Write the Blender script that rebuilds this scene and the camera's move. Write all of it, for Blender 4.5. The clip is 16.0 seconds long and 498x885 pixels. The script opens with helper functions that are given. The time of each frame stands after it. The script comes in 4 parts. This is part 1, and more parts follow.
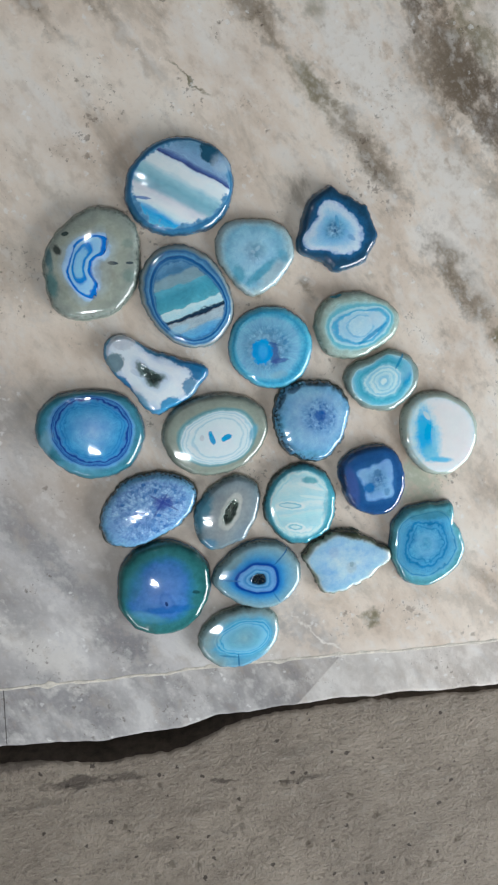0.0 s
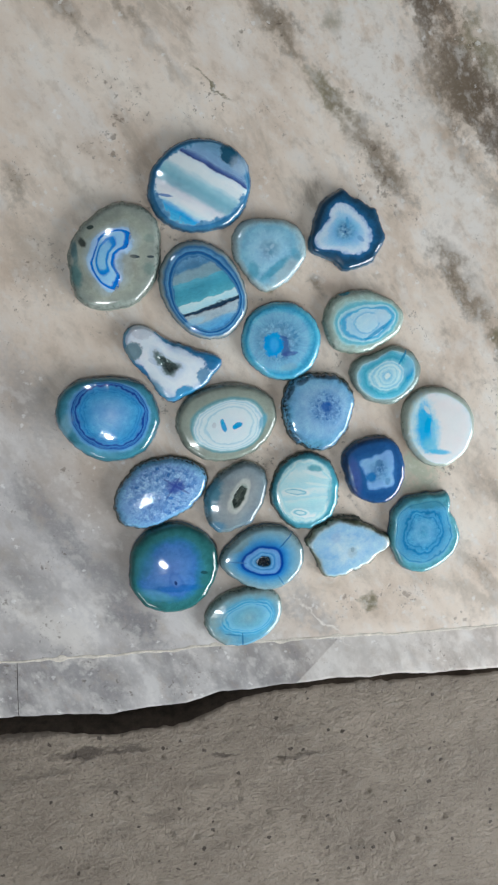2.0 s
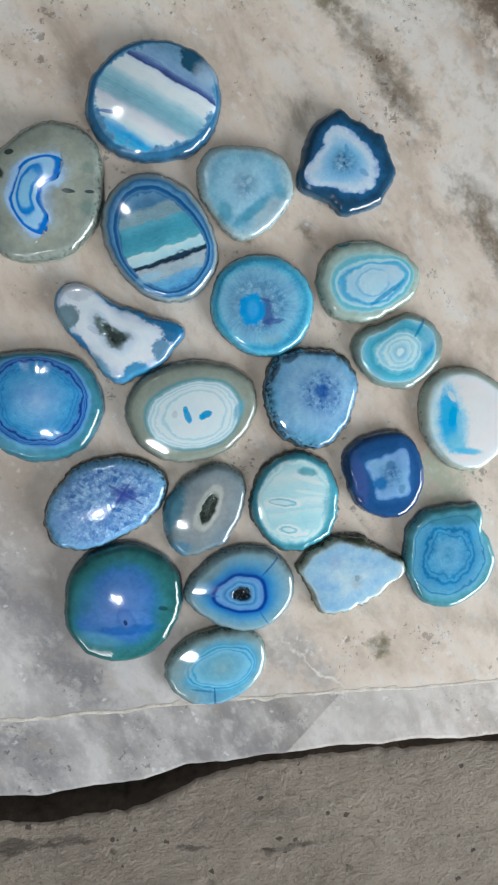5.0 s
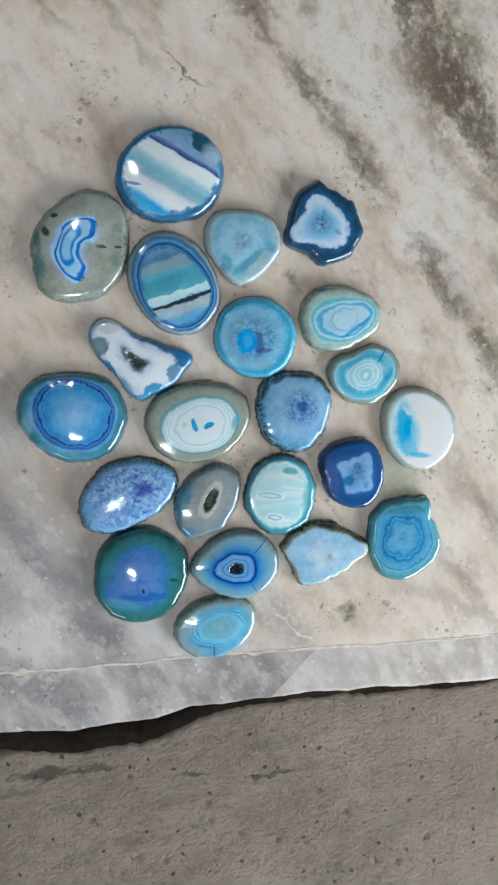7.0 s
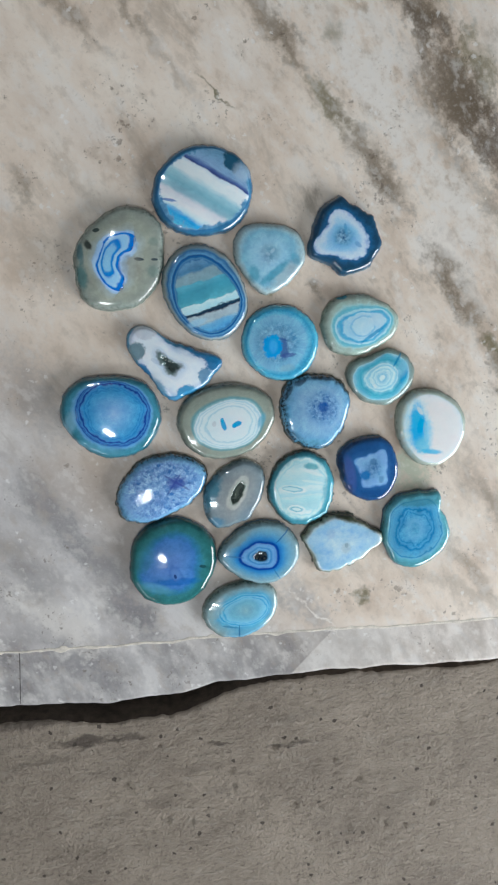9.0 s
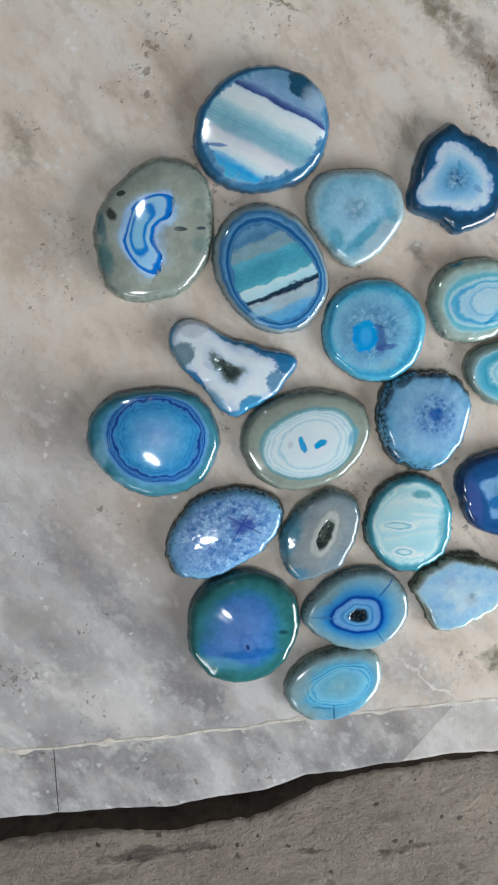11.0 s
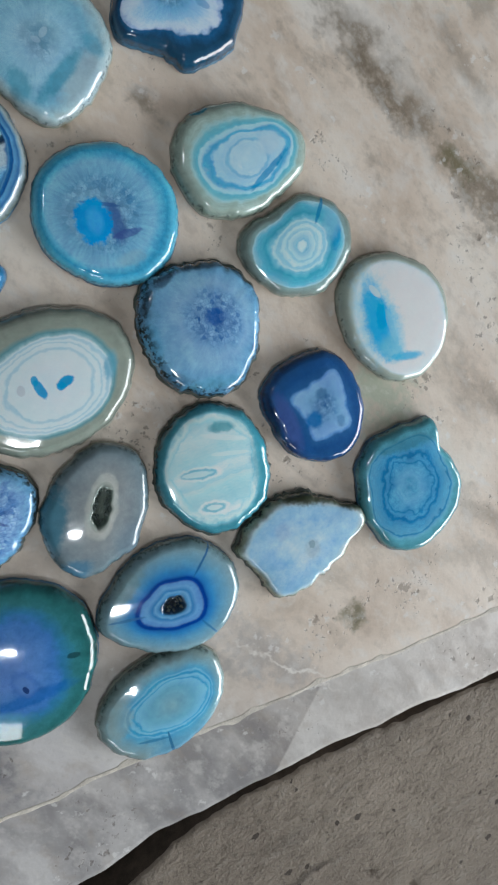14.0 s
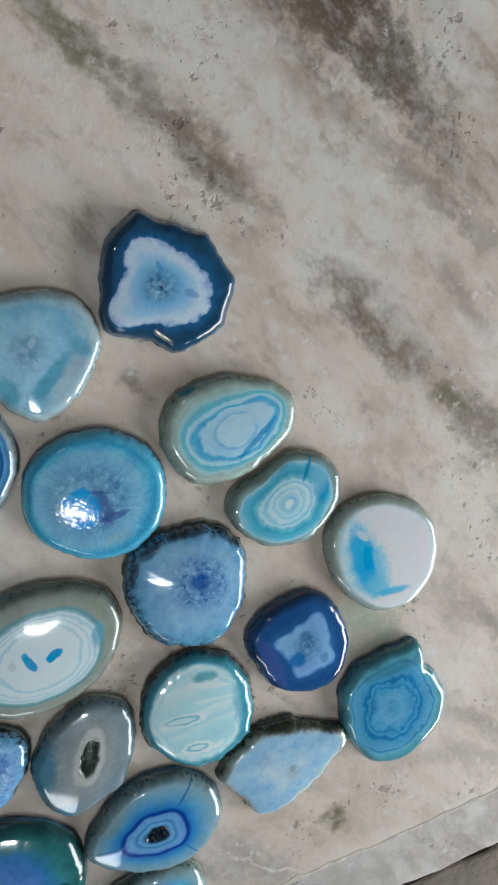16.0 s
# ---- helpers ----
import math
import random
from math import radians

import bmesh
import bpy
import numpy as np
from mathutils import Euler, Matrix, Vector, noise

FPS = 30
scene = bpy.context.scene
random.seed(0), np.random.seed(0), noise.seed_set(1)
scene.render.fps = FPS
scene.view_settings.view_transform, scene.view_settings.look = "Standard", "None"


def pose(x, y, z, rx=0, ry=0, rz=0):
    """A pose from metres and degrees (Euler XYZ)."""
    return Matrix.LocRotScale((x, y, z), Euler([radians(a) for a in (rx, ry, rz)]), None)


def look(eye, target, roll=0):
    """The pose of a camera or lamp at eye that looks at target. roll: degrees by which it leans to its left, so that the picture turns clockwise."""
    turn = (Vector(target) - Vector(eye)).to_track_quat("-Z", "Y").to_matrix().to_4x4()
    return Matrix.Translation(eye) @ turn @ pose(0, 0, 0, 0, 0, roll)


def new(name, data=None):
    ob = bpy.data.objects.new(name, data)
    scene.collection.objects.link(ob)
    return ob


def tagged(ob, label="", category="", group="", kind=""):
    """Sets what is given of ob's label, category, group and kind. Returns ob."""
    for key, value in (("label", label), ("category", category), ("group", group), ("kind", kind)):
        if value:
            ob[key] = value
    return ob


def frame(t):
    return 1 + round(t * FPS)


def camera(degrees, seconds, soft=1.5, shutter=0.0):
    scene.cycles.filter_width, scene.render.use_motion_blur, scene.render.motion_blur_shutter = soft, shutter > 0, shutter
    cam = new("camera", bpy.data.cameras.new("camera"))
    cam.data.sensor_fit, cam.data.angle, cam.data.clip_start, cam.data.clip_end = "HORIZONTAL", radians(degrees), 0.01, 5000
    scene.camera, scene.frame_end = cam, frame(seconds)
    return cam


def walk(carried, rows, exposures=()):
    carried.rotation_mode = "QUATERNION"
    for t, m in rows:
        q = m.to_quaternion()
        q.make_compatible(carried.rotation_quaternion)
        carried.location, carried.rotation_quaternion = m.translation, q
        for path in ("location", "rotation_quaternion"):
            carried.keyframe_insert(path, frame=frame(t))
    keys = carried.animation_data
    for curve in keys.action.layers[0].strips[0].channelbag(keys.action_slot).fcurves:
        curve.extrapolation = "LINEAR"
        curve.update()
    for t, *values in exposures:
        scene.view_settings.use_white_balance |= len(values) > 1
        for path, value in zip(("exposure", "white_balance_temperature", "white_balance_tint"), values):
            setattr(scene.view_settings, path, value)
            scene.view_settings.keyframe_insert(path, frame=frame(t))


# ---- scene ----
cam = camera(43.68, 16.0, soft=2.3)
# seconds, place in metres, turn in degrees
PATH = [
    (0.0, -0.0363, 0.0521, 0.3203, -9.80, -7.07, 0.61),
    (0.5, -0.0426, 0.0510, 0.3225, -9.77, -6.55, 1.81),
    (1.0, -0.0465, 0.0504, 0.3256, -9.45, -7.23, 1.92),
    (1.5, -0.0468, 0.0470, 0.3368, -9.98, -7.54, 1.94),
    (2.0, -0.0479, 0.0481, 0.3364, -9.95, -7.60, 2.12),
    (2.5, -0.0481, 0.0475, 0.3352, -10.09, -7.57, 2.18),
    (3.0, -0.0420, 0.0419, 0.3198, -9.34, -7.26, 2.13),
    (3.5, -0.0374, 0.0333, 0.3000, -8.81, -6.49, 1.97),
    (4.0, -0.0278, 0.0273, 0.2840, -8.60, -6.09, 1.88),
    (4.5, -0.0249, 0.0227, 0.2689, -7.46, -7.18, 1.91),
    (4.7, -0.0240, 0.0216, 0.2632, -7.32, -7.30, 1.93),
    (6.8, -0.0328, 0.0351, 0.3057, -8.49, -8.18, 2.57),
    (7.0, -0.0381, 0.0400, 0.3236, -8.88, -8.73, 2.63),
    (7.5, -0.0523, 0.0527, 0.3636, -10.50, -9.81, 2.56),
    (8.0, -0.0526, 0.0539, 0.3625, -10.37, -9.64, 2.57),
    (8.5, -0.0537, 0.0543, 0.3587, -9.86, -9.06, 2.61),
    (9.0, -0.0540, 0.0518, 0.3455, -10.56, -8.37, 2.83),
    (9.5, -0.0578, 0.0514, 0.3131, -11.60, -5.13, 2.54),
    (9.7, -0.0541, 0.0536, 0.3043, -10.71, -3.82, 1.78),
    (11.8, -0.0614, 0.0400, 0.2256, -10.16, -7.72, -1.92),
    (12.0, -0.0595, 0.0377, 0.2171, -9.99, -9.87, -2.32),
    (12.5, -0.0594, 0.0299, 0.1989, -9.48, -11.87, -3.60),
    (13.0, -0.0446, 0.0081, 0.1945, -10.10, -12.45, -8.26),
    (13.5, -0.0296, 0.0083, 0.1950, -6.97, -16.38, -9.34),
    (14.0, -0.0166, 0.0093, 0.1976, -7.74, -19.29, -10.39),
    (14.5, 0.0009, 0.0213, 0.1986, -6.88, -19.81, -11.22),
    (15.0, 0.0107, 0.0355, 0.1989, -7.76, -18.15, -10.82),
    (15.5, 0.0182, 0.0602, 0.1909, -9.68, -16.08, -10.82),
    (16.0, 0.0169, 0.1020, 0.1909, -11.98, -16.27, -9.14),
]
walk(cam, [(t, pose(x, y, z, rx, ry, rz)) for t, x, y, z, rx, ry, rz in PATH],
     exposures=[(0.0, -0.10), (9.7, -0.10), (12.0, -0.20), (12.6, -0.40), (14.5, -0.46), (16.0, -0.50)])

# ---- light: a window opening, a tube and a small lamp under the ceiling, and an added low light in the east ----
world = bpy.data.worlds.new("world")
scene.world = world
world.use_nodes = True
world.node_tree.nodes["Background"].inputs["Color"].default_value = (0.75, 0.85, 1.0, 1)
world.node_tree.nodes["Background"].inputs["Strength"].default_value = 0.2


def area_lamp(name, eye, target, w, h, power, colour, shape="RECTANGLE"):
    data = bpy.data.lights.new(name, "AREA")
    data.shape, data.size, data.size_y, data.energy, data.color = shape, w, h, power, colour
    ob = new(name, data)
    ob.matrix_world = look(eye, target)
    return ob


area_lamp("window_light", (-0.80, -1.86, 1.50), (0, 0, 0), 0.80, 0.36, 8, (0.905, 0.955, 1.0))
# added without a known source: brightens the right, lets the left fall darker
area_lamp("added_low_light", (1.24, -0.80, 0.50), (0, 0, 0.1), 1.4, 0.62, 38, (0.905, 0.955, 1.0))
area_lamp("ceiling_tube_light", (-0.34, -0.84, 2.45), (0, 0, 0), 0.24, 0.05, 12, (0.905, 0.96, 1.0))
area_lamp("ceiling_lamp_light", (-0.55, 0.85, 2.45), (0, 0, 0), 0.08, 0.08, 4, (0.905, 0.96, 1.0), "DISK")


# ---- node helpers ----
class Nodes:
    def __init__(self, name):
        self.mat = bpy.data.materials.new(name)
        self.mat.use_nodes = True
        self.tree = self.mat.node_tree
        self.bsdf = self.tree.nodes["Principled BSDF"]

    def add(self, kind, **props):
        n = self.tree.nodes.new(kind)
        for k, v in props.items():
            setattr(n, k, v)
        return n

    def put(self, socket, v):
        if isinstance(v, bpy.types.NodeSocket):
            self.tree.links.new(v, socket)
        elif isinstance(v, (tuple, list)) and len(v) == 3 and socket.type == "RGBA":
            socket.default_value = (*v, 1)
        else:
            socket.default_value = v

    def math(self, op, a, b=0.0, c=0.0, clamp=False):
        n = self.add("ShaderNodeMath", operation=op, use_clamp=clamp)
        for s, v in zip(n.inputs, (a, b, c)):
            self.put(s, v)
        return n.outputs[0]

    def vec(self, op, a, b=(0, 0, 0)):
        n = self.add("ShaderNodeVectorMath", operation=op)
        self.put(n.inputs[0], a)
        self.put(n.inputs[1], b)
        return n.outputs[1] if op in ("LENGTH", "DOT_PRODUCT", "DISTANCE") else n.outputs[0]

    def scale(self, a, k):
        n = self.add("ShaderNodeVectorMath", operation="SCALE")
        self.put(n.inputs[0], a)
        self.put(n.inputs[3], k)
        return n.outputs[0]

    def place(self, p, loc=(0, 0, 0), turn=0.0, size=(1, 1, 1)):
        """p seen from loc, turned, and measured in units of size."""
        n = self.add("ShaderNodeMapping", vector_type="TEXTURE")
        self.put(n.inputs["Vector"], p)
        n.inputs["Location"].default_value = loc
        n.inputs["Rotation"].default_value = (0, 0, radians(turn))
        n.inputs["Scale"].default_value = size
        return n.outputs[0]

    def noise(self, p, scale, detail=4.0, rough=0.55, distort=0.0, colour=False):
        n = self.add("ShaderNodeTexNoise")
        self.put(n.inputs["Vector"], p)
        for k, v in (("Scale", scale), ("Detail", detail), ("Roughness", rough), ("Distortion", distort)):
            n.inputs[k].default_value = v
        return n.outputs["Color" if colour else "Fac"]

    def voronoi(self, p, scale, feature="F1", rand=1.0):
        n = self.add("ShaderNodeTexVoronoi", feature=feature)
        self.put(n.inputs["Vector"], p)
        n.inputs["Scale"].default_value = scale
        n.inputs["Randomness"].default_value = rand
        return n

    def step(self, v, lo, hi, a=0.0, b=1.0):
        n = self.add("ShaderNodeMapRange", interpolation_type="SMOOTHSTEP")
        self.put(n.inputs[0], v)
        for i, q in enumerate((lo, hi, a, b)):
            n.inputs[i + 1].default_value = q
        return n.outputs[0]

    def mix(self, f, a, b, mode="MIX"):
        n = self.add("ShaderNodeMix", data_type="RGBA", blend_type=mode)
        self.put(n.inputs[0], f)
        self.put(n.inputs[6], a)
        self.put(n.inputs[7], b)
        return n.outputs[2]

    def ramp(self, f, stops, mode="LINEAR"):
        n = self.add("ShaderNodeValToRGB")
        self.put(n.inputs[0], f)
        r = n.color_ramp
        r.interpolation = mode
        while len(r.elements) < len(stops):
            r.elements.new(1.0)
        for e, (q, c) in zip(r.elements, sorted(stops)):
            e.position = q
        for e, (q, c) in zip(r.elements, sorted(stops)):
            e.color = (*c, 1)
        return n.outputs[0]

    def bump(self, h, strength, dist, before=None):
        n = self.add("ShaderNodeBump")
        n.inputs["Strength"].default_value = strength
        n.inputs["Distance"].default_value = dist
        self.put(n.inputs["Height"], h)
        if before is not None:
            self.put(n.inputs["Normal"], before)
        return n.outputs[0]

    def finish(self, colour, rough, normal=None, **more):
        self.put(self.bsdf.inputs["Base Color"], colour)
        self.put(self.bsdf.inputs["Roughness"], rough)
        if normal is not None:
            self.put(self.bsdf.inputs["Normal"], normal)
        for k, v in more.items():
            self.put(self.bsdf.inputs[k.replace("_", " ")], v)
        return self.mat


# ---- materials of the setting ----
BROWN, DUSK, OLIVE, MIST = (0.105, 0.075, 0.048), (0.225, 0.18, 0.13), (0.20, 0.175, 0.10), (0.81, 0.765, 0.705)
SLATE, MOSS = (0.21, 0.205, 0.215), (0.42, 0.47, 0.36)
# weathering: centre in mm, turn, half length and half width in mm, colour, strength
STAINS = [
    ((58, 182), -47, (51.3, 10.3), MIST, 0.75),
    ((61, 207), -62, (19.5, 6.4), MIST, 0.60),
    ((110, 128), -44, (34.2, 10.0), MIST, 0.70),
    ((132, 206), -42, (30.1, 7.7), MIST, 0.50),
    ((148, 168), -56, (18.7, 7.2), MIST, 0.55),
    ((-16, 193), -53, (27.5, 10.9), MIST, 0.30),
    ((-99, 150), -50, (35.5, 13.5), MIST, 0.25),
    ((66, 130), -45, (12.2, 6.6), MIST, 0.40),
    ((108, 184), -52, (35.7, 11.8), BROWN, 0.72),
    ((108, 177), -45, (11.4, 8.4), BROWN, 0.75),
    ((134, 154), -47, (21.2, 6.8), BROWN, 0.60),
    ((79, 220), -33, (17.9, 4.8), BROWN, 0.70),
    ((80, 230), -25, (9.5, 4.9), DUSK, 0.70),
    ((136, 230), -49, (23.6, 4.3), BROWN, 0.80),
    ((115, 202), -50, (14.3, 6.8), OLIVE, 0.60),
    ((96, 184), -67, (26.8, 12.0), DUSK, 0.45),
    ((-0, 207), -48, (23.2, 4.4), DUSK, 0.55),
    ((10, 200), -47, (11.8, 4.0), DUSK, 0.60),
    ((34, 170), -42, (14.7, 4.5), OLIVE, 0.70),
    ((58, 148), -45, (25.2, 5.4), DUSK, 0.60),
    ((70, 137), -42, (17.1, 3.9), DUSK, 0.55),
    ((34, 206), -58, (5.4, 3.4), OLIVE, 0.45),
    ((-100, 200), -40, (18.8, 3.6), DUSK, 0.50),
    ((-74, 208), -45, (13.8, 2.6), DUSK, 0.50),
    ((-50, 182), -47, (19.5, 2.4), DUSK, 0.30),
    ((-26, 172), -33, (11.6, 0.7), OLIVE, 0.90),
    ((136, 124), -42, (15.5, 4.1), DUSK, 0.50),
    ((156, 108), -45, (13.0, 3.6), DUSK, 0.40),
    ((111, 86), -54, (19.8, 5.4), DUSK, 0.75),
    ((126, 70), -53, (14.4, 5.9), DUSK, 0.55),
    ((151, 42), -45, (22.8, 5.8), DUSK, 0.65),
    ((168, 23), -52, (17.6, 7.1), DUSK, 0.60),
    ((120, 66), -41, (5.3, 3.1), BROWN, 0.35),
    ((144, 51), -41, (5.3, 3.3), OLIVE, 0.70),
    ((150, 84), -61, (15.2, 4.6), DUSK, 0.40),
    ((180, 98), -57, (13.7, 3.6), BROWN, 0.60),
    ((178, 78), -57, (9.6, 2.9), DUSK, 0.40),
    ((126, 82), -52, (24.2, 4.2), MIST, 0.40),
    ((128, 54), -59, (10.1, 3.3), MIST, 0.40),
    ((166, -12), -64, (14.7, 5.9), OLIVE, 0.30),
    ((150, -40), -58, (33.3, 3.5), DUSK, 0.30),
    ((140, -82), -51, (37.6, 3.3), DUSK, 0.35),
    ((99, -26), -43, (12.6, 10.1), MOSS, 0.70),
    ((158, -48), -36, (37.8, 5.0), DUSK, 0.35),
    ((148, -106), -21, (41.9, 3.8), DUSK, 0.30),
    ((74, -107), -34, (4.1, 3.2), OLIVE, 0.75),
    ((-120, 12), -66, (23.9, 8.1), SLATE, 0.35),
    ((-110, -55), -55, (26.8, 6.6), SLATE, 0.45),
    ((-82, -86), -55, (33.0, 5.6), SLATE, 0.45),
    ((-60, -116), -42, (14.7, 5.0), SLATE, 0.70),
    ((-118, -100), -52, (23.3, 5.4), SLATE, 0.40),
    ((-94, -142), -40, (27.8, 5.0), SLATE, 0.50),
    ((-108, -116), -41, (26.5, 7.5), MIST, 0.40),
    ((40, -108), -51, (20.8, 6.3), SLATE, 0.40),
    ((46, -115), -44, (21.6, 0.8), MIST, 0.90),
    ((21, -106), -43, (12.6, 3.1), SLATE, 0.45),
    ((-115, 83), -52, (20.5, 8.3), DUSK, 0.30),
    ((-123, 116), -67, (8.8, 4.0), DUSK, 0.50),
    ((6, 75), -50, (4.5, 2.1), OLIVE, 0.70),
    ((32, 79), -41, (5.3, 2.9), DUSK, 0.60),
]


JOINT = (0.0570, -0.1290, 0.761, -0.648)  # a point on the strip's slanting joint, and across it


def marble_material(name, shift, strip=False):
    """Pale crystalline marble: beige cloud, soft grey diagonal veins, brown-green weathered streaks, dark flecks, white grains."""
    n = Nodes(name)
    p = n.add("ShaderNodeNewGeometry").outputs["Position"]
    q = n.vec("ADD", p, shift)
    cloud = n.noise(n.place(q, turn=-50, size=(1.5, 1, 1)), 26, 5, 0.55)
    vein = n.noise(n.place(q, turn=-50, size=(2.6, 1, 1)), 38, 7, 0.64, 0.4)
    mid = n.noise(n.place(q, turn=-50, size=(1.4, 1, 1)), 120, 5, 0.6)
    fine = n.noise(q, 330, 4, 0.6)
    grit = n.noise(q, 900, 2, 0.5)
    base = n.ramp(cloud, [(0.34, (0.60, 0.485, 0.385)), (0.44, (0.73, 0.615, 0.51)), (0.54, (0.81, 0.705, 0.60)), (0.65, (0.86, 0.785, 0.69))])
    # cooler grey stone towards the broken front edge
    cool = n.step(n.math("ADD", n.vec("DOT_PRODUCT", p, (-0.75, -0.8, 0)), n.math("MULTIPLY", cloud, 0.12)), 0.09, 0.20)
    base = n.mix(n.math("MULTIPLY", cool, 0.9), base, n.ramp(cloud, [(0.36, (0.26, 0.25, 0.26)), (0.46, (0.40, 0.39, 0.395)), (0.62, (0.62, 0.605, 0.605))]))
    base = n.mix(n.step(vein, 0.54, 0.70, 0, 0.42), base, (0.32, 0.27, 0.215))
    base = n.mix(n.step(vein, 0.46, 0.34, 0, 0.55), base, (0.78, 0.755, 0.72))
    if strip:
        # the glued strip is greyer, with soft slate clouds, and pale again past a straight slanting joint
        slate = n.noise(n.place(q, turn=-62, size=(1.8, 1, 1)), 60, 5, 0.6)
        base = n.mix(0.55, base, n.ramp(slate, [(0.38, (0.15, 0.145, 0.15)), (0.48, (0.32, 0.31, 0.31)), (0.60, (0.60, 0.585, 0.57))]))
        side = n.vec("DOT_PRODUCT", n.vec("SUBTRACT", p, (JOINT[0], JOINT[1], 0)), (JOINT[2], JOINT[3], 0))
        dark = n.math("MULTIPLY", n.step(side, 0.0004, -0.0006), n.step(side, -0.062, -0.012))
        base = n.mix(n.math("MULTIPLY", dark, n.step(slate, 0.3, 0.6, 0.75, 0.3)), base, (0.24, 0.235, 0.24))
        base = n.mix(n.math("MULTIPLY", n.step(side, -0.0006, 0.0006), n.step(side, 0.06, 0.008, 0, 0.5)), base, (0.74, 0.72, 0.69))
    # strong light and dark grain past the diagonal of the slab
    half = n.step(n.math("ADD", n.vec("DOT_PRODUCT", p, (0.72, 0.69, 0)), n.math("MULTIPLY", cloud, 0.06)), 0.10, 0.15)
    grainy = n.noise(n.place(q, (0.013, 0.02, 0), -48, (1.9, 1, 1)), 46, 8, 0.68, 0.2)
    base = n.mix(n.math("MULTIPLY", half, n.step(grainy, 0.51, 0.66, 0, 0.6)), base, (0.25, 0.20, 0.145))
    base = n.mix(n.math("MULTIPLY", half, n.step(grainy, 0.48, 0.36, 0, 0.75)), base, (0.85, 0.80, 0.735))
    # weathered streaks with broken, speckled outlines
    warp = n.vec("ADD", p, n.scale(n.vec("SUBTRACT", n.noise(q, 60, 5, 0.6, 0, True), (0.5, 0.5, 0.5)), 0.026))
    lump = n.math("ADD", n.math("MULTIPLY", n.math("SUBTRACT", fine, 0.5), 1.7), n.math("MULTIPLY", n.math("SUBTRACT", mid, 0.5), 2.6))
    for loc, turn, size, colour, amount in STAINS:
        d = n.vec("LENGTH", n.place(warp, (loc[0] / 1000, loc[1] / 1000, 0), turn, (size[0] / 900, size[1] / 780, 1)))
        base = n.mix(n.step(n.math("ADD", d, lump), 1.6, 0.1, 0, min(1.0, amount * 1.3)), base, colour)
    base = n.mix(n.step(mid, 0.53, 0.68, 0, 0.3), base, (0.42, 0.35, 0.285))
    base = n.mix(n.step(mid, 0.47, 0.33, 0, 0.36), base, (0.80, 0.77, 0.73))
    base = n.mix(n.step(fine, 0.54, 0.70, 0, 0.15), base, (0.30, 0.265, 0.225))
    base = n.mix(n.step(fine, 0.45, 0.30, 0, 0.18), base, (0.82, 0.79, 0.75))
    # dark flecks and pin holes, gathered in patches
    jag = n.vec("ADD", q, n.scale(n.noise(q, 600, 3, 0.6, 0, True), 0.0045))
    pit = None
    for scale, big, keep in ((120, 0.19, 0.53), (230, 0.20, 0.51), (400, 0.2, 0.5)):
        holes = n.voronoi(jag, scale)
        size = n.math("MULTIPLY", n.step(n.noise(q, 24, 4, 0.6), 0.40, 0.64), big)
        one = n.math("MULTIPLY", n.step(n.math("SUBTRACT", holes.outputs["Distance"], size), 0.05, -0.06), n.math("GREATER_THAN", n.noise(holes.outputs["Position"], 37, 1), keep))
        pit = one if pit is None else n.math("MAXIMUM", pit, one)
    base = n.mix(n.math("MULTIPLY", pit, 0.5), base, (0.12, 0.088, 0.062))
    # pale crystal grains
    grain = n.voronoi(jag, 210)
    spark = n.math("MULTIPLY", n.step(grain.outputs["Distance"], 0.30, 0.16), n.math("GREATER_THAN", n.noise(grain.outputs["Position"], 61, 1), 0.60))
    base = n.mix(n.math("MULTIPLY", spark, 0.5), base, (0.88, 0.87, 0.85))
    rough = n.math("SUBTRACT", n.step(cloud, 0.3, 0.7, 0.42, 0.6), n.math("MULTIPLY", spark, 0.22))
    h = n.math("ADD", n.math("MULTIPLY", fine, 0.6), n.math("SUBTRACT", n.math("MULTIPLY", grit, 0.15), n.math("MULTIPLY", pit, 0.8)))
    return n.finish(base, rough, n.bump(h, 0.45, 0.0007))


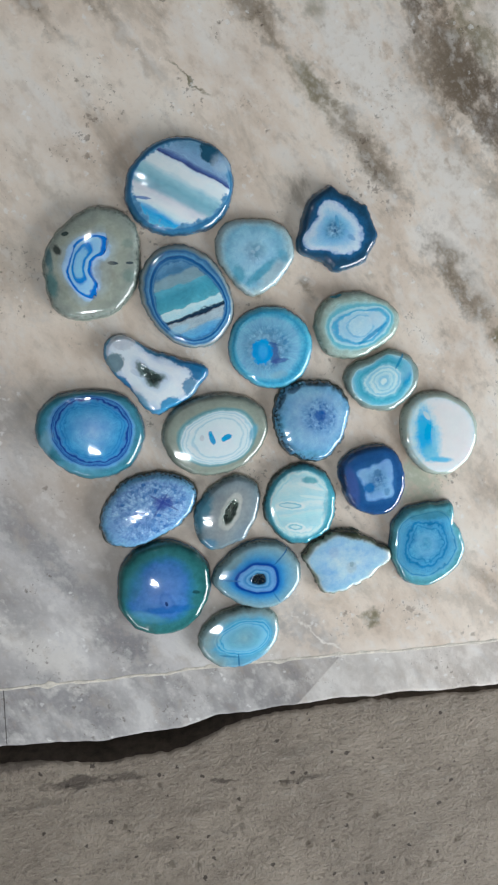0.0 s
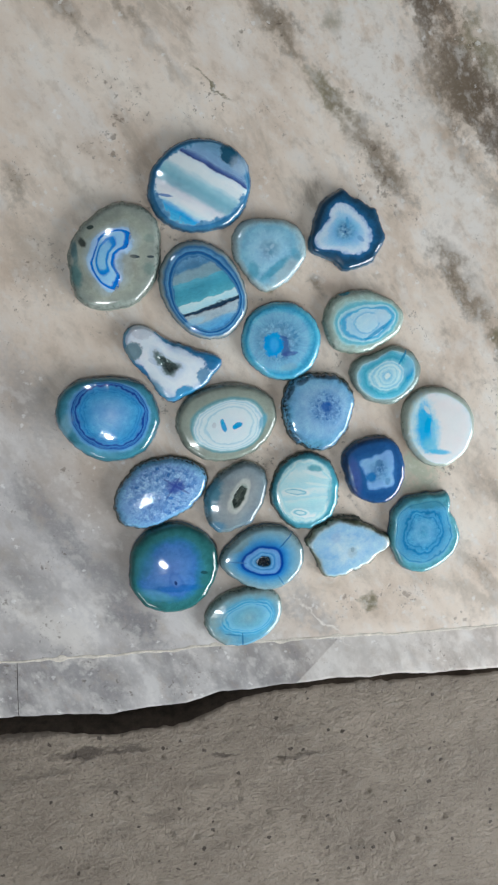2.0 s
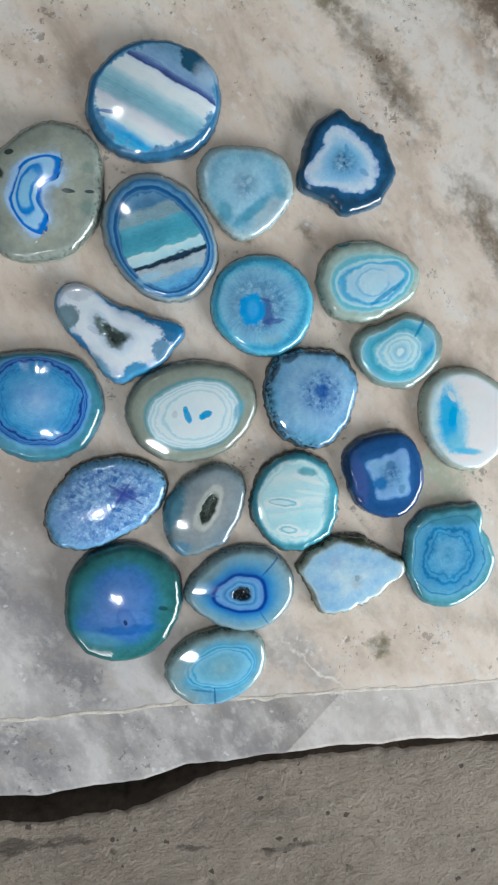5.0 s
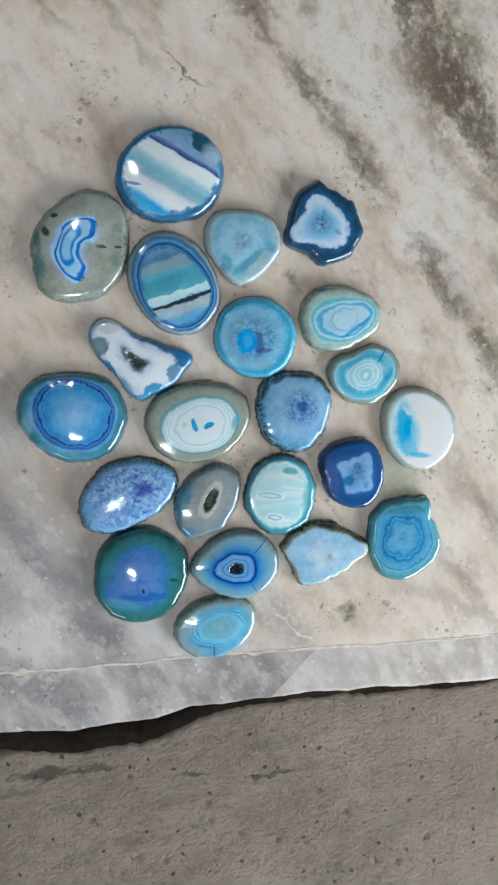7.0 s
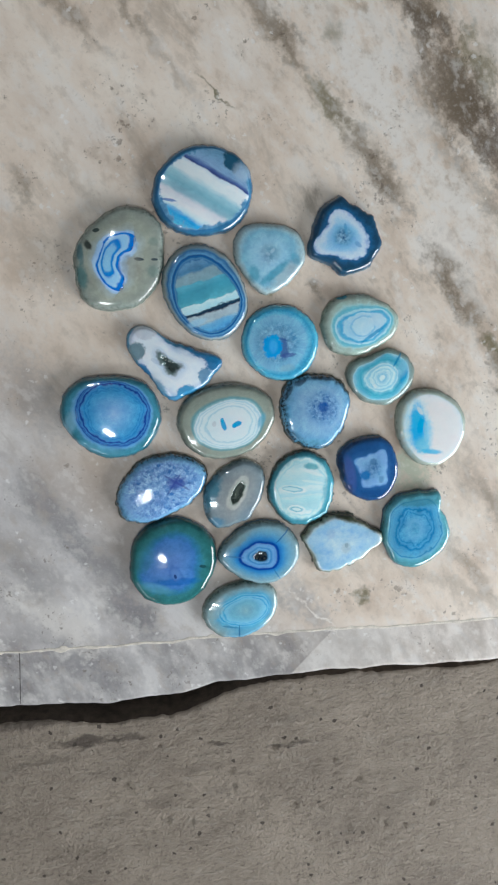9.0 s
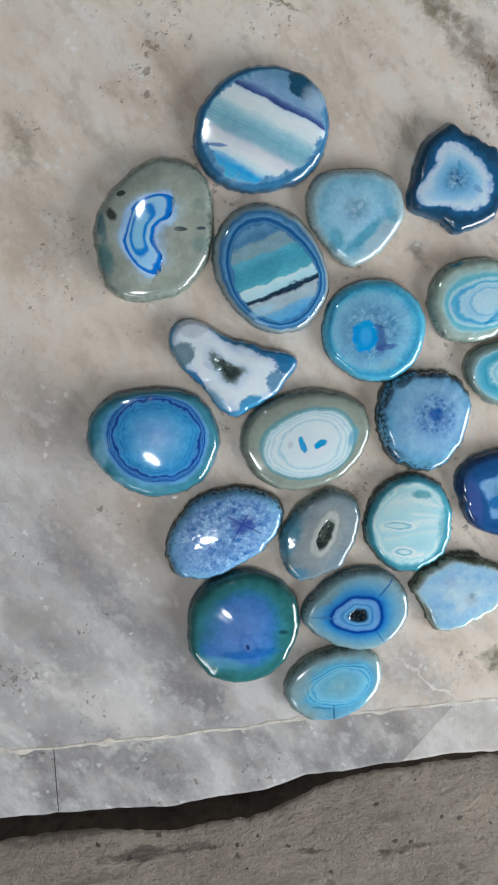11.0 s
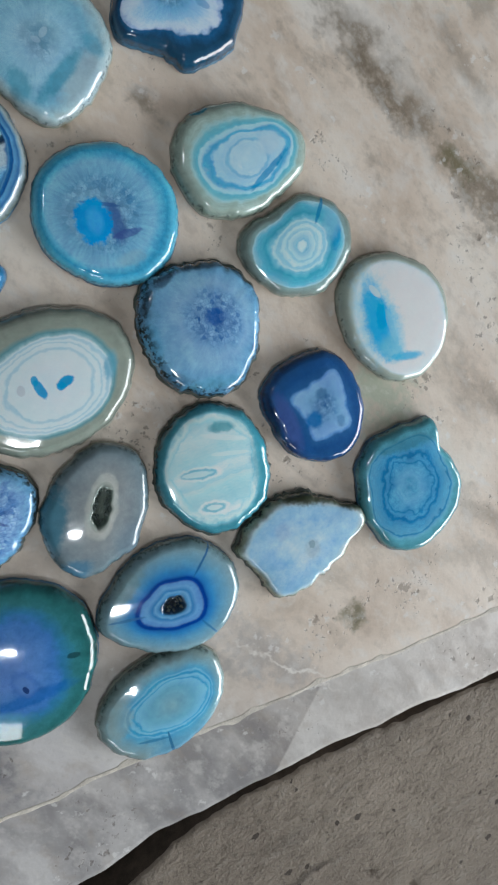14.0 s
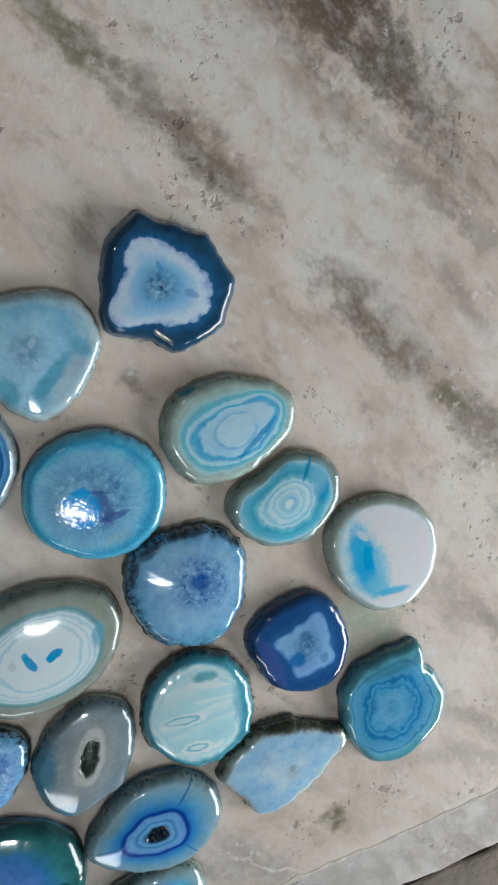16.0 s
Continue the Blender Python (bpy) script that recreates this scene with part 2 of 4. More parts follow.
def concrete_material():
    n = Nodes("rough_cement")
    p = n.add("ShaderNodeNewGeometry").outputs["Position"]
    cloud = n.noise(p, 14, 6, 0.6)
    streak = n.noise(n.place(p, turn=8, size=(3.0, 1, 1)), 70, 5, 0.6)
    fine = n.noise(p, 420, 5, 0.7)
    sand = n.noise(p, 1500, 2, 0.5)
    base = n.ramp(cloud, [(0.3, (0.215, 0.175, 0.137)), (0.55, (0.315, 0.262, 0.207)), (0.75, (0.38, 0.317, 0.254))])
    base = n.mix(n.step(streak, 0.55, 0.72, 0, 0.35), base, (0.14, 0.12, 0.10))
    base = n.mix(n.step(fine, 0.53, 0.68, 0, 0.55), base, (0.085, 0.07, 0.058))
    base = n.mix(n.step(sand, 0.53, 0.68, 0, 0.5), base, (0.34, 0.305, 0.26))
    grit = n.noise(n.place(p, turn=10, size=(1.7, 1, 1)), 210, 6, 0.72)
    base = n.mix(n.step(grit, 0.52, 0.66, 0, 0.36), base, (0.11, 0.09, 0.07))
    base = n.mix(n.step(grit, 0.47, 0.34, 0, 0.4), base, (0.36, 0.32, 0.27))
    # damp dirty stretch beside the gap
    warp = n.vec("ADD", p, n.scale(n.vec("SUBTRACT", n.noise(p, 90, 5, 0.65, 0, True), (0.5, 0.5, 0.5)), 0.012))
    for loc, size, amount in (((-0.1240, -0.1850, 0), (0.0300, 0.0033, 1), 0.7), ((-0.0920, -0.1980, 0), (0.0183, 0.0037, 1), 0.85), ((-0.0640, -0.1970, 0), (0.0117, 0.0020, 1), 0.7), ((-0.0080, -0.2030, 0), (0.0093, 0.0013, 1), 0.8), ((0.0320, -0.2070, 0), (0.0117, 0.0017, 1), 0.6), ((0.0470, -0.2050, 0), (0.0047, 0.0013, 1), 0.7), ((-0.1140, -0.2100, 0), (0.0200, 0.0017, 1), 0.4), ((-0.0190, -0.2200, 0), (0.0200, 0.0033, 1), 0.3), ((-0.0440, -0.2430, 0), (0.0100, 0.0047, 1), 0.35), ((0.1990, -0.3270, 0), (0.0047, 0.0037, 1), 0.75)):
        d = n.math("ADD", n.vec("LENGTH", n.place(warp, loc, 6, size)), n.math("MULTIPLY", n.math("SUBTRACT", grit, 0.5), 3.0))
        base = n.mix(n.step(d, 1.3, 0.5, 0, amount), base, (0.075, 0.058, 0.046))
    holes = n.voronoi(n.vec("ADD", p, n.scale(n.noise(p, 500, 2, 0.5, 0, True), 0.003)), 120)
    pit = n.math("MULTIPLY", n.math("LESS_THAN", holes.outputs["Distance"], 0.16), n.math("GREATER_THAN", n.noise(holes.outputs["Position"], 43, 1), 0.52))
    base = n.mix(n.math("MULTIPLY", pit, 0.85), base, (0.05, 0.038, 0.03))
    h = n.math("ADD", n.math("MULTIPLY", fine, 0.7), n.math("SUBTRACT", n.math("ADD", n.math("MULTIPLY", sand, 0.3), n.math("MULTIPLY", grit, -1.4)), pit))
    return n.finish(base, 0.88, n.bump(h, 1.0, 0.0016))


def plain_material(name, colour, spread, rough, scale=30.0):
    n = Nodes(name)
    p = n.add("ShaderNodeNewGeometry").outputs["Position"]
    f = n.math("ADD", n.math("MULTIPLY", n.noise(p, scale, 6), 0.65), n.math("MULTIPLY", n.noise(p, scale * 18, 3), 0.35))
    lo, hi = [tuple(max(0.0, c * k) for c in colour) for k in (1 - spread, 1 + spread)]
    return n.finish(n.ramp(f, [(0.3, lo), (0.7, hi)]), rough, n.bump(f, 0.3, 0.001))


MARBLE = marble_material("weathered_marble", (0.0, 0.0, 0.0))
MARBLE_EDGING = marble_material("marble_edging", (0.31, 0.12, 0.0), True)
CEMENT = concrete_material()
GROUT = plain_material("white_grout", (0.70, 0.65, 0.57), 0.45, 0.85, 120)
# dirt colour darkened to stand for the shade in the gap
SHADED_DIRT = plain_material("shade_dark_dirt", (0.075, 0.058, 0.044), 0.6, 0.95, 160)
PLASTER = plain_material("plaster", (0.20, 0.20, 0.20), 0.08, 0.85, 6)
RIND = plain_material("agate_rind", (0.075, 0.095, 0.080), 0.75, 0.5, 260)
GREY_RIND = plain_material("grey_agate_rind", (0.28, 0.31, 0.26), 0.5, 0.4, 260)
BLUE_RIND = plain_material("blue_agate_rind", (0.045, 0.14, 0.23), 0.7, 0.4, 260)
CRYSTAL = plain_material("quartz_crystal", (0.20, 0.25, 0.24), 0.7, 0.15, 500)


# ---- mesh helpers ----
def link(name, bm, material, parent=None, label="", smooth=False):
    me = bpy.data.meshes.new(name)
    bm.normal_update()
    bm.to_mesh(me)
    bm.free()
    me.materials.append(material)
    if smooth:
        me.polygons.foreach_set("use_smooth", [True] * len(me.polygons))
    ob = new(name, me)
    ob.parent = parent
    if label:
        ob["label"] = label
    return ob


def part(name, bm, material, parent, label="", smooth=False):
    return link(name, bm, material, parent, label, smooth)


def box(name, lo, hi, material):
    bm = bmesh.new()
    bmesh.ops.create_cube(bm, size=1.0)
    for v in bm.verts:
        v.co = [lo[i] + (v.co[i] + 0.5) * (hi[i] - lo[i]) for i in range(3)]
    return link(name, bm, material)


def lerp_table(table, x):
    return float(np.interp(x, [a for a, b in table], [b for a, b in table]))


# ---- the setting: marble slab with a glued edging strip, cement below its broken edge ----
def seam_y(x):
    return -0.1299 + 0.0474 * x + 0.0007 * math.sin(31 * x + 1) + 0.0012 * (noise.noise((x * 60, 3.1, 0)))


EDGE = [(-1.9, -0.286), (-0.1312, -0.1711), (-0.1013, -0.171), (-0.0739, -0.1721), (-0.052, -0.1685), (-0.03, -0.1667), (-0.014, -0.1615), (0.0053, -0.1604), (0.0249, -0.1582), (0.058, -0.1551), (0.1091, -0.1542), (0.1556, -0.1525), (1.9, -0.039)]
BANK = [(-1.9, -0.337), (-0.1325, -0.1816), (-0.1023, -0.1823), (-0.0745, -0.1857), (-0.0524, -0.1828), (-0.03, -0.1792), (-0.0106, -0.17), (0.0057, -0.1648), (0.0589, -0.1595), (0.1574, -0.1561), (1.9, -0.003)]


def edge_y(x):
    return lerp_table(EDGE, x) + 0.0010 * noise.noise((x * 45, 7.7, 0)) + 0.0006 * noise.noise((x * 170, 1.7, 0))


def bank_y(x):
    return lerp_table(BANK, x) - 0.0012 * min(1.0, max(0.0, 0.5 - x / 0.06)) + 0.0016 * noise.noise((x * 60, 2.2, 0)) + 0.0012 * noise.noise((x * 210, 5.2, 0))


def xs_between(a, b, near=0.002):
    out, x = [], a
    while x < b:
        out.append(x)
        x += near if -0.2 < x < 0.25 else 0.05
    return out + [b]


def strip_mesh(xs, y_lo, y_hi, z, thick, round_lo=0.0, round_hi=0.0):
    """A flat slab between two curves, with its sides and a worn rounding along either long edge."""
    bm = bmesh.new()
    rows = []
    for x in xs:
        a, b = y_lo(x), y_hi(x)
        if round_lo:
            col = [(a, z - thick)] + [(a + round_lo * (1 - math.cos(k / 3 * math.pi / 2)), z - round_lo * (1 - math.sin(k / 3 * math.pi / 2))) for k in range(4)]
        else:
            col = [(a, z - thick), (a, z)]
        if round_hi:
            col += [(b - round_hi * (1 - math.cos(k / 3 * math.pi / 2)), z - round_hi * (1 - math.sin(k / 3 * math.pi / 2))) for k in (3, 2, 1, 0)]
        else:
            col += [(b, z)]
        col += [(b, z - thick)]
        rows.append([bm.verts.new((x, y, h)) for y, h in col])
    for r, s in zip(rows, rows[1:]):
        for i in range(len(r)):
            j = (i + 1) % len(r)
            bm.faces.new((r[i], s[i], s[j], r[j]))
    bm.faces.new(rows[0])
    bm.faces.new(list(reversed(rows[-1])))
    bmesh.ops.recalc_face_normals(bm, faces=bm.faces)
    return bm


slab = tagged(link("marble_slab", strip_mesh(xs_between(-1.89, 1.25), lambda x: seam_y(x) + 0.0005, lambda x: 1.99, 0.0, 0.03, 0.0002), MARBLE),
              "weathered pale marble slab with grey veins and pin holes", "marble slab", kind="structure")
CUT = -0.1276
for a, b in ((-1.89, CUT - 0.0002), (CUT + 0.0002, 1.25)):
    tagged(link("marble_edging", strip_mesh(xs_between(a, b), edge_y, lambda x: seam_y(x) - 0.0005, -0.0002, 0.03, 0.0028, 0.0002), MARBLE_EDGING),
           "grey-white marble edging strip with a chipped broken front", "marble edging", kind="structure")
bm = strip_mesh(xs_between(-1.89, 1.25), lambda x: seam_y(x) - 0.0007 - 0.0020 * max(0, noise.noise((x * 110, 1, 8))) * (1.2 - 3 * min(0.3, max(-0.1, x))), lambda x: seam_y(x) + 0.0006 + 0.0022 * max(0, noise.noise((x * 150, 5, 2))) * (1.2 - 3 * min(0.3, max(-0.1, x))), 0.00012, 0.015, 0.0003, 0.0003)
tagged(link("grout_joint", bm, GROUT), "crumbling white grout in the marble joint", "grout", kind="structure")
# gap floor, its colour also carrying the gap's shade
bm = bmesh.new()
bm.faces.new([bm.verts.new(c) for c in ((-1.9, -2.0, -0.05), (1.25, -2.0, -0.05), (1.25, 2.0, -0.05), (-1.9, 2.0, -0.05))])
tagged(link("ground", bm, SHADED_DIRT), "dirt in the gap under the slab, darkened for its shade", "ground", kind="structure")

PITS = [(2, -235), (-24, -259), (85, -235), (60, -254), (0, -223), (26, -208), (20, -245), (43, -251), (81, -271), (106, -270), (67, -219), (120, -273), (-46, -203), (138, -257), (-66, -229), (-40, -256)]


def cement_height(x, y):
    z = -0.0028 + 0.0007 * noise.noise((x * 22, y * 22, 0)) + 0.0004 * noise.noise((x * 90, y * 90, 4)) + 0.0003 * noise.noise((x * 330, y * 330, 9))
    for k, (px, py) in enumerate(PITS):
        d = math.hypot((x - px / 1000) / (0.9 + 0.3 * (k % 3)), (y - py / 1000) / (0.8 + 0.2 * (k % 2))) / 0.0013
        if d < 1.6:
            z -= 0.0022 * max(0.0, 1 - (d / 1.6) ** 2)
    return z


bm = bmesh.new()
rows = []
for x in [-1.9, -0.9] + [-0.3 + 0.0016 * i for i in range(345)] + [0.5, 0.9, 1.25]:
    b = bank_y(x)
    col = []
    far = 0.17
    ys = [b - 0.0004 - far * (k / 90) ** 1.25 for k in range(91)] + [b - 0.4, b - 0.9, -2.0]
    for k, y in enumerate(ys):
        drop = 0.0012 * math.exp(-k / 1.4)
        col.append(bm.verts.new((x, y, (cement_height(x, y) if k < 91 else -0.0035) - drop)))
    rows.append(col)
for r, s in zip(rows, rows[1:]):
    for i in range(len(r) - 1):
        bm.faces.new((r[i], r[i + 1], s[i + 1], s[i]))
# bank wall on its own mesh, the gap's shade put into its colour
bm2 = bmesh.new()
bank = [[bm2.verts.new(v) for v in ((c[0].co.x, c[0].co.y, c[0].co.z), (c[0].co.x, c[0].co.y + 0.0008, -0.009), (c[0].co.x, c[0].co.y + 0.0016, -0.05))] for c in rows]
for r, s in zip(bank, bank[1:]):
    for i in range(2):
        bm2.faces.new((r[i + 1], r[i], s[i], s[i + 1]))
tagged(link("shade_dark_bank", bm2, SHADED_DIRT), "dirt bank under the broken marble edge, darkened for the gap's shade", "dirt", kind="structure")
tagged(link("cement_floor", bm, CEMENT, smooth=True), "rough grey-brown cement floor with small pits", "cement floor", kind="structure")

# unseen plain walls and ceiling that close the place; a window and an added low opening let the light in
box("wall_east_end", (1.25, -2.0, -0.05), (1.35, -1.5, 2.6), PLASTER)
box("wall_east", (1.25, -0.1, -0.05), (1.35, 2.0, 2.6), PLASTER)
box("wall_east_high", (1.25, -1.5, 0.85), (1.35, -0.1, 2.6), PLASTER)
box("wall_east_low", (1.25, -1.5, -0.05), (1.35, -0.1, 0.17), PLASTER)
box("wall_north", (-2.0, 2.0, -0.05), (1.35, 2.1, 2.6), PLASTER)
box("wall_west", (-2.0, -2.0, -0.05), (-1.9, 2.0, 2.6), PLASTER)
box("wall_south_low", (-2.0, -2.1, -0.05), (1.35, -2.0, 1.2), PLASTER)
box("wall_south_high", (-2.0, -2.1, 2.2), (1.35, -2.0, 2.6), PLASTER)
box("wall_south_side", (-2.0, -2.1, 1.2), (-1.6, -2.0, 2.2), PLASTER)
box("wall_south_end", (-0.3, -2.1, 1.2), (1.35, -2.0, 2.2), PLASTER)
box("ceiling", (-2.0, -2.1, 2.6), (1.35, 2.1, 2.7), PLASTER)
for ob in list(scene.objects):
    if ob.name.startswith(("wall", "ceiling")) and ob.type == "MESH":
        tagged(ob, "plain pale plastered " + ("ceiling" if ob.name == "ceiling" else "wall"), "ceiling" if ob.name == "ceiling" else "wall", kind="structure")


# ---- agate slices ----
def agate_material(name, stops, stripes=None, ripple=0.003, blobs=(), druse=None, wave=0.05, gloss=0.06, cloudy=0.22, lines=0.0, specks=0.6, heart=(0.0, 0.0), fibre=0.05):
    """Polished dyed agate. stops: colours over the growth bands, 0 at the rim, 1 at the core's edge, 2 at its centre.
    stripes: (from band, turn, [(place in mm, colour)]), straight layers inside. druse: (from band, to band, dark,
    light, grains a metre).
    blobs: (x mm, y mm, rx mm, ry mm, turn, colour, amount), stains, cracks and a painted glare with their own outline."""
    n = Nodes(name)
    u = n.add("ShaderNodeAttribute", attribute_name="band").outputs["Fac"]
    p = n.add("ShaderNodeTexCoord").outputs["Object"]
    rnd = n.add("ShaderNodeObjectInfo").outputs["Random"]
    shift = n.add("ShaderNodeCombineXYZ")
    n.put(shift.inputs[2], n.math("MULTIPLY", rnd, 7.0))
    q = n.vec("ADD", p, shift.outputs[0])
    low, mid, fine = n.noise(q, 130, 3), n.noise(q, 420, 4, 0.6), n.noise(q, 1700, 3, 0.6)
    w = n.math("ADD", u, n.math("MULTIPLY", n.math("SUBTRACT", low, 0.5), wave * 2.6))
    w = n.math("ADD", w, n.math("MULTIPLY", n.math("SUBTRACT", mid, 0.5), wave * 2.0))
    scallop = n.voronoi(n.vec("ADD", q, n.scale(n.noise(q, 300, 2, 0.5, 0, True), 0.002)), 210, "SMOOTH_F1").outputs["Distance"]
    w = n.math("ADD", w, n.math("MULTIPLY", n.math("SUBTRACT", scallop, 0.42), wave * 1.6))
    c = n.ramp(n.math("MULTIPLY", w, 0.5), [(a / 2, b) for a, b in stops])
    # hair-fine growth lines of uneven strength
    thin = n.add("ShaderNodeTexNoise", noise_dimensions="1D")
    n.put(thin.inputs["W"], n.math("MULTIPLY", w, 17.0))
    thin.inputs["Detail"].default_value = 3.0
    c = n.mix(n.math("MULTIPLY", n.step(low, 0.30, 0.60), 0.14 + lines * 0.5), c, n.ramp(thin.outputs["Fac"], [(0.44, (0.20, 0.22, 0.26)), (0.5, (0.5, 0.5, 0.5)), (0.56, (0.82, 0.81, 0.80))]), "OVERLAY")
    if stripes:
        start, turn, layers = stripes
        s = n.add("ShaderNodeSeparateXYZ")
        n.put(s.inputs[0], n.place(p, turn=turn))
        y = n.math("ADD", s.outputs[1], n.math("MULTIPLY", n.math("SUBTRACT", n.noise(n.place(q, turn=turn, size=(2.0, 1, 1)), 170, 6, 0.62), 0.5), ripple))
        span = 0.048
        c2 = n.ramp(n.math("ADD", n.math("DIVIDE", y, span), 0.5), [(a / 1000 / span + 0.5, b) for a, b in layers])
        layer_line = n.add("ShaderNodeTexNoise", noise_dimensions="1D")
        n.put(layer_line.inputs["W"], n.math("MULTIPLY", y, 1100.0))
        c2 = n.mix(0.38, c2, n.ramp(layer_line.outputs["Fac"], [(0.36, (0.25, 0.25, 0.27)), (0.64, (0.78, 0.78, 0.77))]), "OVERLAY")
        c = n.mix(n.step(w, start - 0.03, start + 0.03), c, c2)
    if druse:
        u0, u1, dark, light, grains = druse
        v = n.voronoi(n.vec("ADD", q, n.scale(n.noise(q, 700, 2, 0.5, 0, True), 0.0012)), grains)
        edge = n.voronoi(q, grains, "DISTANCE_TO_EDGE").outputs[0]
        tone = n.math("ADD", n.math("MULTIPLY", n.noise(v.outputs["Position"], 900, 1), 0.75), n.math("MULTIPLY", mid, 0.3))
        dc = n.ramp(tone, [(0.36, dark), (0.5, tuple((p + q) / 2 for p, q in zip(dark, light))), (0.66, light)])
        dc = n.mix(n.step(edge, 0.12, 0.0, 0, 0.45), dc, dark)
        c = n.mix(n.step(w, u0, u1, 0, 0.95), c, dc)
    # fibres that run out from the heart
    ray = n.vec("NORMALIZE", n.vec("SUBTRACT", n.vec("MULTIPLY", p, (1, 1, 0)), (heart[0] / 1000, heart[1] / 1000, 0.0)))
    along = n.add("ShaderNodeCombineXYZ")
    n.put(along.inputs[2], n.math("ADD", n.math("MULTIPLY", u, 1.3), rnd))
    hair = n.noise(n.vec("ADD", n.scale(ray, 5.0), along.outputs[0]), 3.2, 5, 0.7)
    c = n.mix(n.math("MULTIPLY", n.step(u, 0.12, 0.4), fibre), c, n.ramp(hair, [(0.36, (0.22, 0.22, 0.25)), (0.5, (0.5, 0.5, 0.5)), (0.66, (0.82, 0.82, 0.80))]), "OVERLAY")
    edge_noise = n.math("ADD", n.math("MULTIPLY", n.math("SUBTRACT", mid, 0.5), 0.8), n.math("MULTIPLY", n.math("SUBTRACT", fine, 0.5), 0.25))
    for x, y, rx, ry, turn, colour, amount in blobs:
        d = n.vec("LENGTH", n.place(p, (x / 1000, y / 1000, 0), turn, (rx / 1000, ry / 1000, 1)))
        d = n.math("ADD", d, edge_noise)
        soft = 0.30 if min(rx, ry) > 1.3 and amount < 0.94 else 0.12
        c = n.mix(n.step(d, 1.0 + soft, 1.0 - soft * 1.4, 0, amount), c, colour)
    # dark specks of matrix left along the rim
    speck = n.math("MULTIPLY", n.step(u, 0.30 if specks > 0.8 else 0.17, 0.04), n.step(n.noise(q, 620, 3, 0.6), 0.47 if specks > 0.8 else 0.53, 0.58))
    c = n.mix(n.math("MULTIPLY", speck, specks), c, (0.018, 0.03, 0.032))
    haze = n.math("ADD", n.math("MULTIPLY", low, 0.5), n.math("ADD", n.math("MULTIPLY", mid, 0.35), n.math("MULTIPLY", fine, 0.15)))
    c = n.mix(cloudy, c, n.ramp(haze, [(0.36, (0.16, 0.16, 0.18)), (0.5, (0.5, 0.5, 0.5)), (0.64, (0.84, 0.84, 0.83))]), "OVERLAY")
    rich = n.add("ShaderNodeHueSaturation")
    rich.inputs["Saturation"].default_value, rich.inputs["Value"].default_value = 1.08, 1.15
    rich.inputs["Hue"].default_value = 0.504
    n.put(rich.inputs["Color"], c)
    c = rich.outputs[0]
    facets = None
    if druse:
        facets = n.bump(n.math("MULTIPLY", n.step(w, u0, u1), n.math("ADD", n.noise(v.outputs["Position"], 900, 1), edge)), 0.10, 0.0008)
    nrm = n.bump(n.math("ADD", low, n.math("MULTIPLY", mid, 0.16)), 0.04, 0.001, facets)
    return n.finish(c, n.math("ADD", gloss, n.math("MULTIPLY", fine, 0.05)), nrm, Coat_Weight=0.6, Coat_Roughness=0.06, IOR=1.54, Subsurface_Weight=0.42, Subsurface_Radius=(0.7, 1.0, 1.0), Subsurface_Scale=0.0022)


def radius(co, th):
    r = co[0]
    for k in range(1, len(co) // 2 + 1):
        r += co[2 * k - 1] * math.cos(k * th) + co[2 * k] * math.sin(k * th)
    return r / 1000


